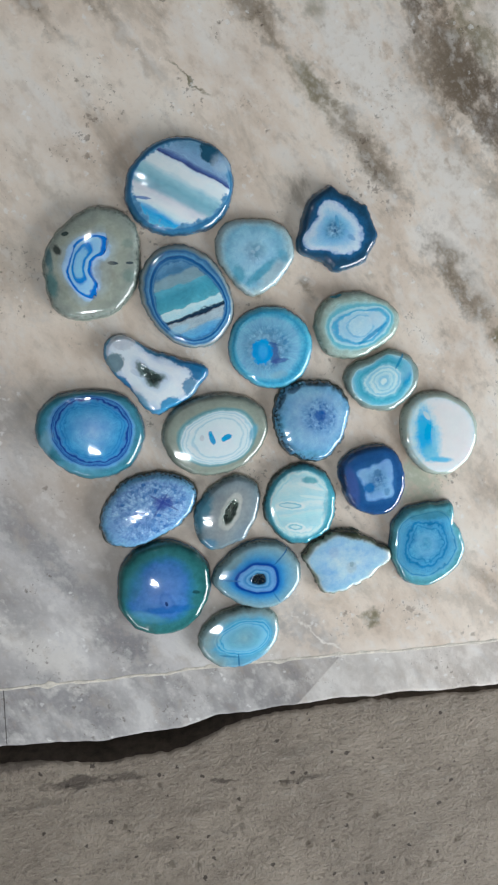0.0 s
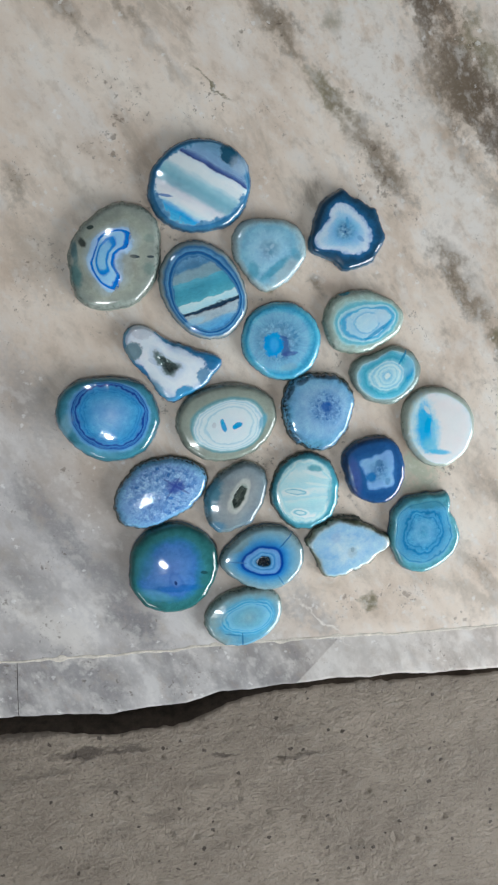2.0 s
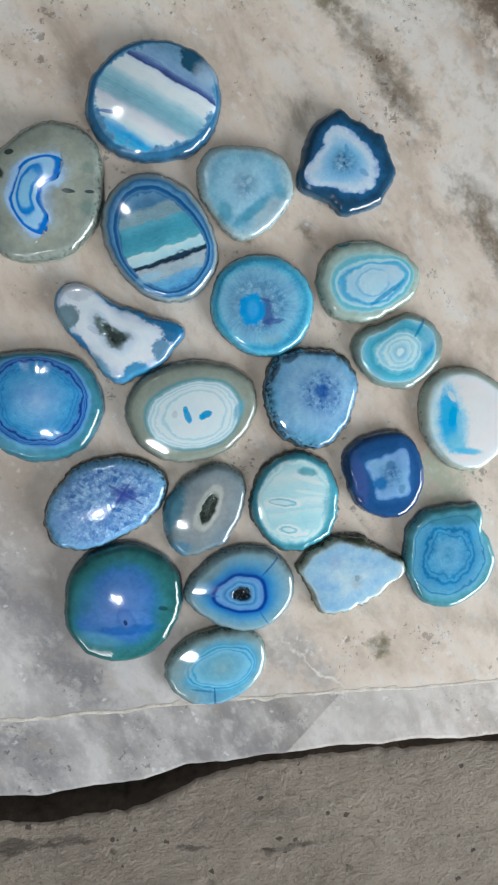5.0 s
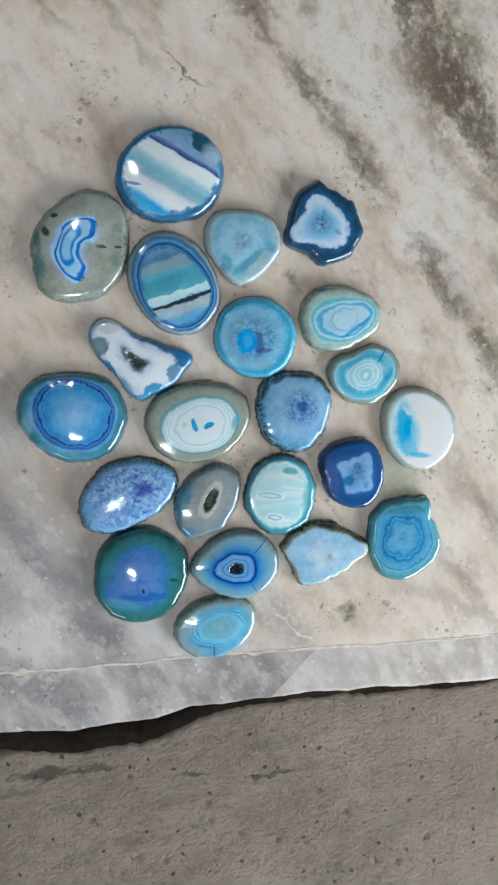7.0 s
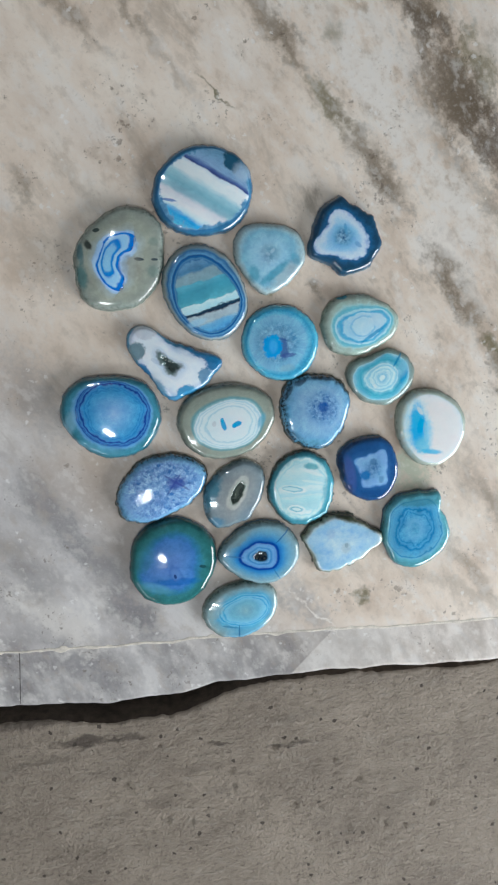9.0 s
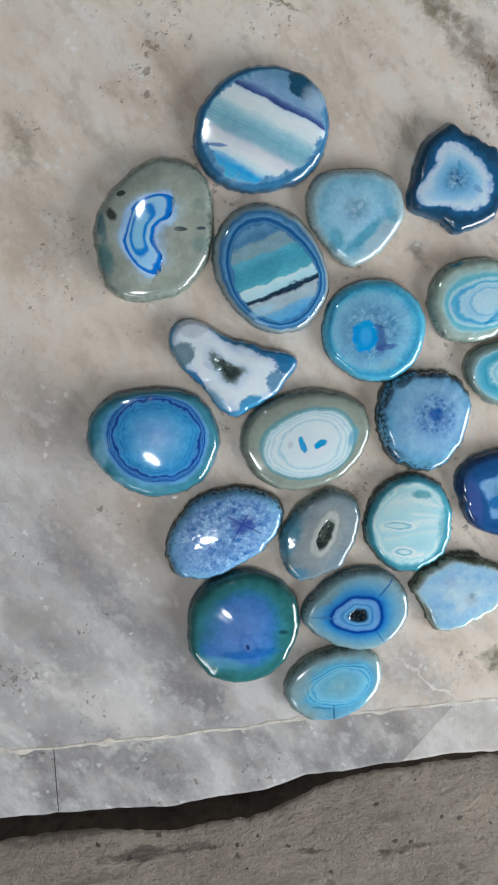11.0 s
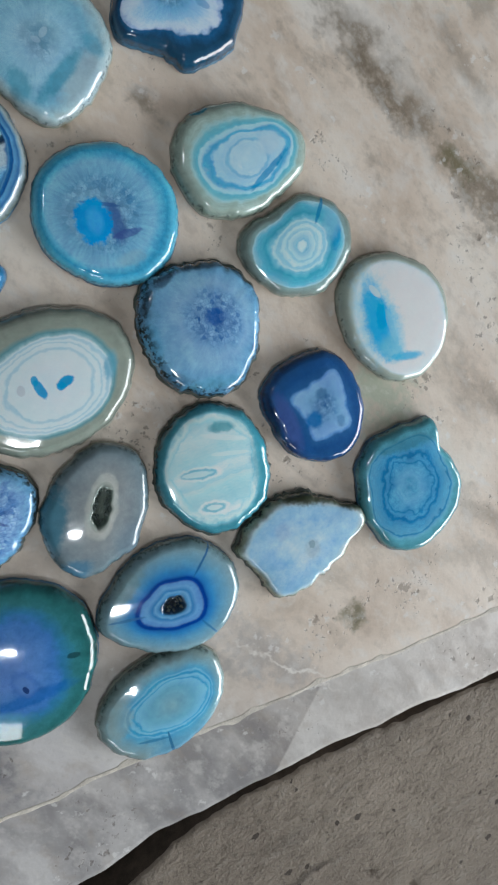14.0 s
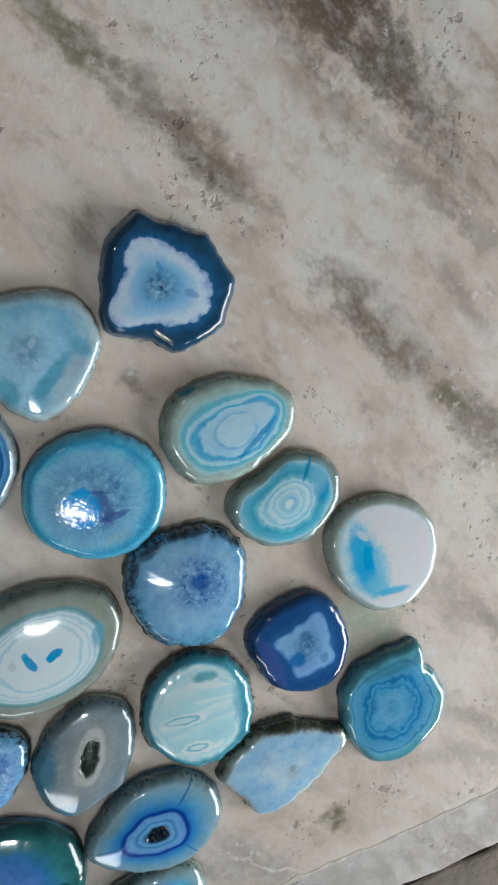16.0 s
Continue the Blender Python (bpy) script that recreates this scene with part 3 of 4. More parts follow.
def agate(x, y, outer, core_at, core, material, label, rind=RIND, thick=5.2, dome=1.3, cavity=None, seed=1, chip=0.45, bend=None):
    """A polished slice: outer and core are waves round their centres (mean radius, then cosine and sine parts, mm)."""
    N = 112
    thing = new("agate_slice")
    thing.location = (x, y - 0.0005, 0)
    tagged(thing, label, "agate slice", "polished agate slices on the marble")
    rim, heart, th = [], [], [2 * math.pi * i / N for i in range(N)]
    cx, cy = core_at[0] / 1000, core_at[1] / 1000

    def core_point(a, s):
        """A point of the core's outline shrunk to s; a bent core is a bar curled round an arc (half length, half width, radius, turn)."""
        if not bend:
            r = radius(core, a) * s if cavity else s * (radius(core, a) * s + core[0] / 1000 * (1 - s))
            return cx + r * math.cos(a), cy + r * math.sin(a)
        half, wide, arc, turn = bend[0] / 1000, bend[1] / 1000, bend[2] / 1000, radians(bend[3])
        ca, sa = math.cos(a - turn), math.sin(a - turn)
        ex = s * half * math.copysign(abs(ca) ** 0.38, ca)
        ey = s * wide * math.copysign(abs(sa) ** 0.38, sa)
        f = ex / arc
        x0, y0 = (arc + ey) * math.sin(f), (arc + ey) * math.cos(f) - arc
        return cx + x0 * math.cos(turn) - y0 * math.sin(turn), cy + x0 * math.sin(turn) + y0 * math.cos(turn)

    for a in th:
        r = radius(outer, a) + 0.0003 + 0.001 * chip * (1.9 if rind is RIND else 1.2) * (noise.noise((math.cos(a) * 3.5, math.sin(a) * 3.5, seed * 3.7)) + 0.8 * noise.noise((math.cos(a) * 9, math.sin(a) * 9, seed * 1.3)) + 0.35 * noise.noise((math.cos(a) * 24, math.sin(a) * 24, seed * 2.3)))
        rim.append((r * math.cos(a), r * math.sin(a)))
        heart.append(core_point(a, 1.0))
    mean = outer[0] / 1000
    T, D = thick * 1.22 / 1000, dome / 1000
    bm = bmesh.new()
    layer = bm.verts.layers.float.new("band")

    def height(d, s, u, px, py):
        e = min(1.0, d / 0.0034)
        z = 0.0023 + (T - 0.0023 - D) * math.sqrt(max(0.0, 1 - (1 - e) ** 2)) + D * (1 - (1 - s) ** 2)
        z += 0.00009 * noise.noise((px * 90, py * 90, seed)) * e
        if cavity:
            depth, start = cavity
            f = max(0.0, min(1.0, (u - start + 0.10 * noise.noise((px * 600, py * 600, seed))) / 0.16))
            z -= depth / 1000 * f * f * (3 - 2 * f)
            if f > 0.5:
                z += 0.0004 * noise.noise((px * 1500, py * 1500, seed))
        return z

    def ring(us):
        out = []
        for i, a in enumerate(th):
            u = us(i)
            if u <= 1:
                px, py = [rim[i][k] + (heart[i][k] - rim[i][k]) * u for k in (0, 1)]
            else:
                px, py = core_point(a, 2 - u)
            ra = math.hypot(*rim[i])
            b = math.atan2(py, px)
            j = b / (2 * math.pi) * N % N
            j0 = int(j) % N
            rb = math.hypot(*rim[j0]) * (1 - j % 1) + math.hypot(*rim[(j0 + 1) % N]) * (j % 1)
            d = max(0.0, rb - math.hypot(px, py))
            v = bm.verts.new((px, py, height(d, 1 - min(1.0, math.hypot(px, py) / rb), u, px, py)))
            v[layer] = u
            out.append(v)
        return out

    gap = [max(0.0008, math.dist(rim[i], heart[i])) for i in range(N)]
    rings = [ring(lambda i, q=q: min(q / gap[i], 0.12 + 0.6 * q / 0.0034)) for q in (0.0, 0.00025, 0.0007, 0.0013, 0.0021, 0.003)]
    ue = [min(0.0034 / gap[i], 0.72) for i in range(N)]
    rings += [ring(lambda i, k=k: ue[i] + (1 - ue[i]) * k / 12) for k in range(13)]
    rings += [ring(lambda i, k=k: 1 + k / 16) for k in range(1, 16)]
    for r, s in zip(rings, rings[1:]):
        for i in range(N):
            bm.faces.new((r[i], r[(i + 1) % N], s[(i + 1) % N], s[i]))
    mid = bm.verts.new((cx, cy, height(mean, 1 - min(1.0, math.hypot(cx, cy) / mean), 2, cx, cy)))
    mid[layer] = 2.0
    for i in range(N):
        bm.faces.new((rings[-1][i], rings[-1][(i + 1) % N], mid))
    part("polished_face", bm, material, thing, smooth=True)
    ragged = rind is RIND
    # the uncut rind: a rough ragged edge under the polished face
    bm = bmesh.new()
    prev = None
    for k, (off, z) in enumerate(((-0.0030, 0.0), (-0.0006, 0.0), (0.00015, 0.0009), (0.0002, 0.0019), (-0.0001, 0.00245), (-0.0009, 0.0024))):
        row = []
        for i, a in enumerate(th):
            r = math.hypot(*rim[i]) + off + ((0.0003 + 0.0007 * max(-0.3, noise.noise((math.cos(a) * 2, math.sin(a) * 2, seed))) if ragged else 0.0) if 0 < k < 5 else 0) + ((0.0006 if ragged else 0.00035) * noise.noise((math.cos(a) * 14, math.sin(a) * 14, seed + k * 0.8)) if 0 < k < 5 else 0)
            row.append(bm.verts.new((r * math.cos(a), r * math.sin(a), z)))
        if prev:
            for i in range(N):
                bm.faces.new((prev[i], prev[(i + 1) % N], row[(i + 1) % N], row[i]))
        prev = row
    part("rind", bm, rind, thing, "dark rough rind", smooth=True)
    if cavity:
        rng = random.Random(seed)
        bm = bmesh.new()
        for _ in range(70):
            a, q = rng.uniform(0, 2 * math.pi), rng.uniform(0.25, 0.98) ** 0.5 * (2 - cavity[1]) * 0.95
            r = radius(core, a) * q
            px, py = cx + r * math.cos(a), cy + r * math.sin(a)
            size = rng.uniform(0.0003, 0.0008)
            base = T - cavity[0] / 1000 * (0.95 if q < 0.8 * (2 - cavity[1]) else 0.45) - 0.0003
            tip = Vector((px + rng.uniform(-1, 1) * size * 0.7, py + rng.uniform(-1, 1) * size * 0.7, base + size * 2.2))
            ringv = [bm.verts.new((px + size * math.cos(t * 2 * math.pi / 5 + a), py + size * math.sin(t * 2 * math.pi / 5 + a), base)) for t in range(5)]
            top = bm.verts.new(tip)
            for t in range(5):
                bm.faces.new((ringv[t], ringv[(t + 1) % 5], top))
        tagged(part("crystal_lining", bm, CRYSTAL, thing, "tiny grey-green quartz crystals"), kind="stuff")
    return thing


def rings(u0, u1, count, dark, light, sharp=0.42):
    """Crisp alternating growth bands of uneven width from u0 to u1."""
    out, step = [], (u1 - u0) / count
    for k in range(count):
        a = u0 + step * (k + 0.12 * math.sin(5.1 * k))
        wide = step * (0.34 + 0.12 * math.sin(3.3 * k + 1))
        out += [(a, light), (a + step * sharp * 0.5, dark), (a + wide, dark), (a + wide + step * sharp * 0.5, light)]
    return out


# colours of the dyed stones
PALE, WHITE, ICE = (0.50, 0.70, 0.78), (0.74, 0.80, 0.84), (0.60, 0.78, 0.86)
SKY, BLUE, AZURE = (0.20, 0.47, 0.70), (0.09, 0.27, 0.55), (0.07, 0.42, 0.74)
TEAL, CYAN, DEEP = (0.12, 0.38, 0.46), (0.16, 0.52, 0.66), (0.03, 0.12, 0.26)
NAVY, INK, GREY = (0.022, 0.072, 0.13), (0.02, 0.05, 0.13), (0.27, 0.31, 0.28)
SAGE, SMOKE, GREEN = (0.34, 0.42, 0.37), (0.30, 0.36, 0.38), (0.05, 0.17, 0.18)

m = agate_material("straight_banded_agate", heart=(0.3, 0.1), stops=[(0.0, NAVY), (0.35, (0.05, 0.17, 0.28)), (0.8, (0.05, 0.17, 0.31)), (1.0, (0.14, 0.33, 0.50)), (1.15, ICE)], wave=0.14, ripple=0.004,
    stripes=(1.04, -25, [(-23, CYAN), (-17, AZURE), (-14.5, ICE), (-12, WHITE), (-8.5, (0.66, 0.70, 0.76)), (-6.5, (0.30, 0.50, 0.58)), (-3, (0.22, 0.45, 0.54)), (1, (0.36, 0.60, 0.68)), (4, (0.70, 0.80, 0.84)), (7.5, (0.72, 0.81, 0.86)), (9, (0.60, 0.74, 0.84)), (9.6, (0.05, 0.08, 0.22)), (11, (0.10, 0.17, 0.36)), (12.5, (0.26, 0.42, 0.60)), (17, (0.22, 0.40, 0.56)), (21, (0.16, 0.34, 0.48))]),
    blobs=[(14.0, 15.5, 4.4, 5.6, 20, (0.02, 0.09, 0.15), 0.97), (19.5, 10.5, 4.5, 5.0, 60, (0.42, 0.55, 0.66), 0.6), (-17.5, -6.2, 4.0, 0.7, -5, (0.08, 0.2, 0.45), 0.8), (-15, -11, 4.5, 1.8, -30, (0.12, 0.45, 0.72), 0.5)])
agate(-0.0312, 0.1229, [24.2, 0.0, 0.0, 1.8, 1.3, -0.1, -0.2, -0.1, 0.2, -0.1, 0.0, -0.0, 0.0, -0.0, 0.0, 0.0, 0.0],
      (0.3, 0.1), [21.3, 0.0, 0.0, 1.7, 1.5, 0.2, -0.3, 0.1, 0.0, 0.1, -0.0],
      m, "round agate slice with straight white, teal and navy bands", BLUE_RIND, 6.0, 1.6, seed=1)
m = agate_material("grey_agate_with_blue_crescent", heart=(-6.2, 0.5), stops=[(0.0, (0.13, 0.16, 0.14)), (0.12, GREY), (0.5, (0.33, 0.36, 0.31)), (0.74, (0.36, 0.43, 0.43)), (0.80, (0.38, 0.55, 0.72)), (0.93, (0.46, 0.68, 0.92)), (0.99, (0.03, 0.20, 0.62)), (1.12, (0.04, 0.25, 0.68)), (1.18, (0.40, 0.66, 0.90)), (1.38, (0.34, 0.62, 0.88)), (1.46, (0.05, 0.27, 0.66)), (1.58, (0.06, 0.30, 0.68)), (1.66, (0.28, 0.58, 0.84)), (2.0, (0.30, 0.60, 0.84))], wave=0.05,
    blobs=[(10.0, 0.5, 2.4, 0.9, 0, (0.02, 0.04, 0.06), 0.9), (18.0, 1.0, 1.8, 0.7, 4, (0.02, 0.04, 0.06), 0.85), (-16, 6, 1.8, 2.6, 30, (0.02, 0.03, 0.03), 0.9), (-12, 13.5, 2.0, 1.0, 10, (0.02, 0.04, 0.04), 0.9), (-19, -10, 3.0, 6.0, 10, (0.05, 0.18, 0.19), 0.7), (-20, 2, 1.8, 6.0, 10, (0.04, 0.14, 0.17), 0.7), (17, -5, 3.0, 3.0, 0, (0.14, 0.22, 0.2), 0.6), (17, 10, 3, 2, 0, (0.14, 0.22, 0.2), 0.5), (6, -4, 6, 6, 0, (0.27, 0.28, 0.24), 0.5)])
agate(-0.0734, 0.0857, [24.7, -0.0, -0.0, -1.8, 2.3, -0.3, -0.2, -0.4, -0.5, -0.1, 0.1, 0.1, -0.3, -0.1, -0.1, 0.1, -0.0],
      (-6.2, 0.5), [8.6, -0.8, 0.7, -3.3, 2.4, -1.7, 0.3, -0.8, -0.3, 0.1, -0.1, 0.8, -1.0, -0.2, -1.1, -0.5, 0.3, 0.5, 0.7, 0.7, -0.2, -0.1, -0.2],
      m, "translucent grey agate slice with a bright blue crescent core", GREY_RIND, 6.6, 2.4, bend=(17.5, 5.0, 10.5, 76), seed=2)
m = agate_material("blue_ringed_agate", heart=(0.6, -1.8), stops=[(0.0, (0.12, 0.17, 0.16)), (0.22, SMOKE), (0.34, (0.17, 0.32, 0.42)), (0.44, (0.05, 0.15, 0.30)), (0.56, (0.10, 0.25, 0.42)), (0.68, (0.14, 0.36, 0.55)), (0.76, (0.03, 0.11, 0.28)), (0.88, (0.04, 0.16, 0.36)), (0.96, (0.12, 0.30, 0.46)), (1.02, (0.05, 0.17, 0.36)), (1.1, SKY)], wave=0.05, ripple=0.007,
    stripes=(1.02, 22, [(-22, BLUE), (-19, (0.14, 0.42, 0.66)), (-16, (0.20, 0.46, 0.66)), (-14.5, (0.38, 0.50, 0.56)), (-10.5, (0.42, 0.53, 0.58)), (-9.8, (0.015, 0.03, 0.06)), (-8.4, (0.02, 0.06, 0.10)), (-7.8, (0.45, 0.72, 0.80)), (-4.5, (0.60, 0.80, 0.84)), (-3.8, (0.14, 0.46, 0.55)), (-1, (0.10, 0.38, 0.48)), (3, (0.09, 0.36, 0.47)), (6, (0.14, 0.45, 0.56)), (6.6, (0.24, 0.40, 0.46)), (11.5, (0.26, 0.40, 0.46)), (13, (0.10, 0.26, 0.42)), (16, (0.16, 0.34, 0.5))]),
    blobs=[(-4, -16, 5.5, 2.0, 22, (0.34, 0.62, 0.78), 0.6)])
agate(-0.0282, 0.0714, [23.4, 0.0, 0.0, -0.9, -2.4, -0.0, 0.0, 0.0, 0.0, -0.0, -0.0, -0.0, 0.0, -0.0, 0.0, 0.0, 0.0],
      (0.6, -1.8), [17.6, 0.0, -0.1, -0.6, -1.9, 0.6, -0.0, 0.0, 0.2, 0.1, -0.1],
      m, "oval agate slice with blue rim rings and teal stripes", BLUE_RIND, 6.0, 1.6, seed=3)
m = agate_material("milky_blue_agate", fibre=0.14, druse=(1.45, 1.9, (0.16, 0.33, 0.47), (0.46, 0.68, 0.80), 700), heart=(-1.3, -0.1), stops=[(0.0, (0.30, 0.36, 0.36)), (0.3, (0.34, 0.45, 0.47)), (0.7, (0.32, 0.53, 0.62)), (1.0, (0.24, 0.50, 0.63)), (1.4, (0.34, 0.60, 0.73)), (2.0, (0.40, 0.63, 0.75))], wave=0.14,
    blobs=[(9.0, -9.5, 8.5, 5.0, 42, (0.36, 0.50, 0.56), 0.85), (3.0, -9.0, 9.5, 2.2, 42, (0.06, 0.32, 0.45), 0.7), (-8.0, -10, 3.0, 4.5, 10, (0.09, 0.36, 0.48), 0.6), (14, -1, 2.5, 3.5, 30, (0.10, 0.36, 0.50), 0.6), (0.5, 1.5, 6.0, 4.5, 0, (0.22, 0.42, 0.54), 0.5), (0.5, 1.5, 3.2, 2.8, 20, (0.16, 0.33, 0.45), 0.55), (1.0, 2.2, 1.6, 0.9, 50, (0.44, 0.62, 0.72), 0.6), (-1.4, 0.6, 1.4, 0.8, -30, (0.44, 0.62, 0.72), 0.6)])
agate(0.0055, 0.0929, [18.6, 0.0, -0.0, 0.6, -0.2, 0.1, 1.5, 0.2, -0.2, -0.1, -0.2, -0.1, 0.1, 0.1, 0.0, 0.1, -0.1],
      (-1.3, -0.1), [13.2, -0.1, 0.1, -0.2, 0.8, 0.4, 1.4, 0.2, 0.2, 0.1, -0.2, -0.2, -0.0, 0.0, 0.1],
      m, "milky pale blue agate slice with a pointed lower end", GREY_RIND, 5.2, 1.4, seed=4)
m = agate_material("navy_agate_with_white_core", heart=(-2.1, -0.6), fibre=0.15, stops=[(0.0, (0.02, 0.08, 0.14)), (0.5, NAVY), (0.90, (0.035, 0.14, 0.28)), (0.97, (0.34, 0.50, 0.70)), (1.06, (0.56, 0.69, 0.82)), (1.2, (0.58, 0.72, 0.84)), (1.34, (0.38, 0.62, 0.80)), (1.6, (0.22, 0.50, 0.72)), (1.84, (0.12, 0.35, 0.55)), (1.93, INK), (2.0, (0.015, 0.04, 0.08))], wave=0.15, druse=(1.5, 1.95, (0.03, 0.12, 0.26), (0.35, 0.60, 0.76), 900),
    blobs=[(-1, 4, 0.9, 3.0, 15, (0.12, 0.36, 0.58), 0.7), (6.5, -3.5, 2.5, 1.2, -30, (0.15, 0.38, 0.6), 0.6)])
agate(0.0469, 0.1051, [19.2, 0.0, -0.0, 0.5, -0.8, 0.4, -0.6, 0.0, 1.0, 0.2, -0.6, -0.4, -0.0, 0.4, 0.0, 0.3, -0.0, -0.1, -0.1, -0.0, -0.3, 0.1, 0.2, -0.0, 0.0, -0.1, -0.1],
      (-2.1, -0.6), [12.8, 0.1, 0.2, 1.3, -0.4, 0.3, -2.1, 0.1, 0.9, 0.1, -0.4, -0.1, 0.2, 0.3, -0.0, 0.0, -0.1],
      m, "angular navy agate slice with a white and light blue core", BLUE_RIND, 5.6, 0.9, chip=0.7, seed=5)
m = agate_material("sky_blue_druzy_agate", heart=(-2.0, 0.0), stops=[(0.0, (0.10, 0.34, 0.45)), (0.25, (0.14, 0.47, 0.62)), (0.5, (0.08, 0.38, 0.58)), (0.75, (0.16, 0.50, 0.68)), (1.0, (0.26, 0.54, 0.70)), (1.3, (0.20, 0.46, 0.64)), (2.0, (0.16, 0.40, 0.60))], wave=0.07, druse=(1.1, 1.45, (0.08, 0.25, 0.44), (0.30, 0.56, 0.72), 620), fibre=0.22,
    blobs=[(-4.5, -0.2, 9.5, 7.5, 0, (0.26, 0.48, 0.62), 0.55), (1.2, -3.0, 2.6, 6.5, 6, (0.05, 0.12, 0.34), 0.75), (4, -6.5, 4.5, 1.2, 10, (0.08, 0.14, 0.36), 0.7), (-2.5, 2.6, 6.0, 0.6, -12, (0.07, 0.17, 0.38), 0.8), (-5.0, -2.2, 5.4, 6.6, 0, (0.05, 0.40, 0.78), 0.95), (-4.6, -2.0, 2.4, 3.6, 0, (0.12, 0.50, 0.86), 0.7), (4, -13.5, 5.0, 2.0, 10, (0.30, 0.50, 0.58), 0.5)])
agate(0.0144, 0.0469, [21.0, 0.0, -0.0, 0.4, -0.4, -0.1, 0.2, -0.1, 0.1, 0.1, -0.1, -0.1, 0.1, 0.0, 0.0, 0.0, 0.0],
      (-2.0, 0.0), [15.0, -0.0, -0.0, 0.4, 0.1, -0.1, 0.3, 0.0, -0.0, 0.0, -0.0],
      m, "round sky blue agate slice with crystals and bright blue spot", BLUE_RIND, 5.6, 1.4, seed=6)
m = agate_material("sage_rimmed_aqua_agate", heart=(2.0, -0.7), stops=[(0.0, (0.20, 0.26, 0.22)), (0.2, SAGE), (0.5, (0.40, 0.54, 0.50)), (0.60, (0.42, 0.66, 0.68)), (0.70, (0.22, 0.56, 0.64)), (0.82, (0.20, 0.57, 0.68)), (0.88, (0.48, 0.76, 0.84)), (0.98, (0.42, 0.70, 0.82)), (1.06, (0.13, 0.48, 0.70)), (1.13, (0.16, 0.52, 0.74)), (1.20, (0.46, 0.72, 0.86)), (1.42, (0.40, 0.66, 0.82)), (1.48, (0.24, 0.54, 0.74)), (1.56, (0.46, 0.70, 0.83)), (2.0, (0.54, 0.74, 0.84))], wave=0.09, lines=0.6,
    blobs=[(9.5, 3.0, 4.6, 3.4, 20, (0.50, 0.70, 0.82), 0.85), (8, -5, 9, 1.0, 38, (0.03, 0.32, 0.58), 0.75), (-11, 14.2, 3.0, 1.0, 12, (0.03, 0.26, 0.36), 0.8)])
agate(0.0583, 0.0590, [19.1, -0.2, -0.0, 2.7, 0.8, 0.9, 0.4, 0.4, 0.1, 0.4, 0.2, 0.0, 0.0, 0.0, 0.0, -0.0, -0.0],
      (2.0, -0.7), [11.4, -0.0, -0.2, 2.9, 1.4, -0.2, 0.5, 0.2, 0.6, -0.3, 0.3],
      m, "oval sage-rimmed aqua agate slice with a pale core", GREY_RIND, 5.2, 1.3, seed=7)
m = agate_material("aqua_eye_agate", heart=(-0.5, -0.2), stops=[(0.0, (0.16, 0.20, 0.18)), (0.5, (0.24, 0.32, 0.30)), (0.86, (0.28, 0.42, 0.42)), (0.98, (0.44, 0.70, 0.78)), (1.08, (0.18, 0.56, 0.70)), (1.25, (0.10, 0.46, 0.60)), (1.36, (0.26, 0.62, 0.74))] + rings(1.42, 1.84, 2, (0.36, 0.68, 0.81), (0.58, 0.82, 0.90)) + [(1.86, (0.30, 0.62, 0.78)), (1.90, (0.66, 0.86, 0.92)), (2.0, (0.72, 0.88, 0.93))], wave=0.07, lines=0.6,
    blobs=[(7.5, 10.0, 0.7, 5.0, -28, (0.04, 0.28, 0.50), 0.8), (12.5, 1.0, 1.6, 4.0, -20, (0.04, 0.34, 0.60), 0.8), (11, 5.5, 3.4, 5.5, -20, (0.26, 0.54, 0.70), 0.6)])
agate(0.0745, 0.0303, [17.4, 0.1, -0.1, 2.2, 0.9, -0.8, 0.5, 0.5, -0.3, 0.0, 0.3, 0.0, -0.1, -0.1, -0.0, -0.1, -0.1],
      (-0.5, -0.2), [14.2, 0.1, -0.1, 1.6, 1.4, -0.7, -0.0, 0.4, 0.0, -0.1, 0.2],
      m, "small oval aqua agate slice with a white eye", GREY_RIND, 5.0, 1.2, seed=8)
m = agate_material("white_agate_with_blue_patch", heart=(-0.9, -0.2), stops=[(0.0, (0.30, 0.35, 0.31)), (0.7, (0.42, 0.49, 0.44)), (0.93, (0.62, 0.74, 0.78)), (1.03, (0.78, 0.84, 0.88)), (1.2, (0.80, 0.82, 0.84)), (2.0, (0.78, 0.80, 0.81))], wave=0.06, cloudy=0.12,
    blobs=[(-10.0, 1, 7.5, 16.0, 4, (0.48, 0.76, 0.90), 0.85), (-6.5, -3.0, 6.5, 11.5, 14, (0.30, 0.68, 0.90), 0.8), (-9.0, 0.0, 4.8, 13.0, 8, (0.06, 0.52, 0.88), 0.9), (-7.0, 1.5, 2.0, 5.5, -8, (0.03, 0.45, 0.80), 0.7), (-4.5, -11.0, 4.5, 5.5, 40, (0.22, 0.62, 0.82), 0.8), (1.5, -14.5, 6.0, 1.6, -4, (0.10, 0.55, 0.82), 0.85), (-8.5, 9.5, 3.0, 1.2, -50, (0.70, 0.80, 0.85), 0.8), (-4.0, -3, 1.2, 6.0, 12, (0.30, 0.66, 0.84), 0.7)])
agate(0.1072, 0.0022, [22.0, 0.0, 0.0, -0.4, -1.5, 0.2, 0.7, -0.1, 0.1, 0.0, -0.0, -0.0, 0.1, -0.0, -0.0, -0.0, 0.0],
      (1.0, -1.0), [18.7, 0.0, -0.0, -0.9, -1.1, 0.3, 0.3, -0.0, 0.3, -0.1, -0.1],
      m, "white agate slice with a bright blue crescent patch", GREY_RIND, 4.8, 1.0, seed=9)
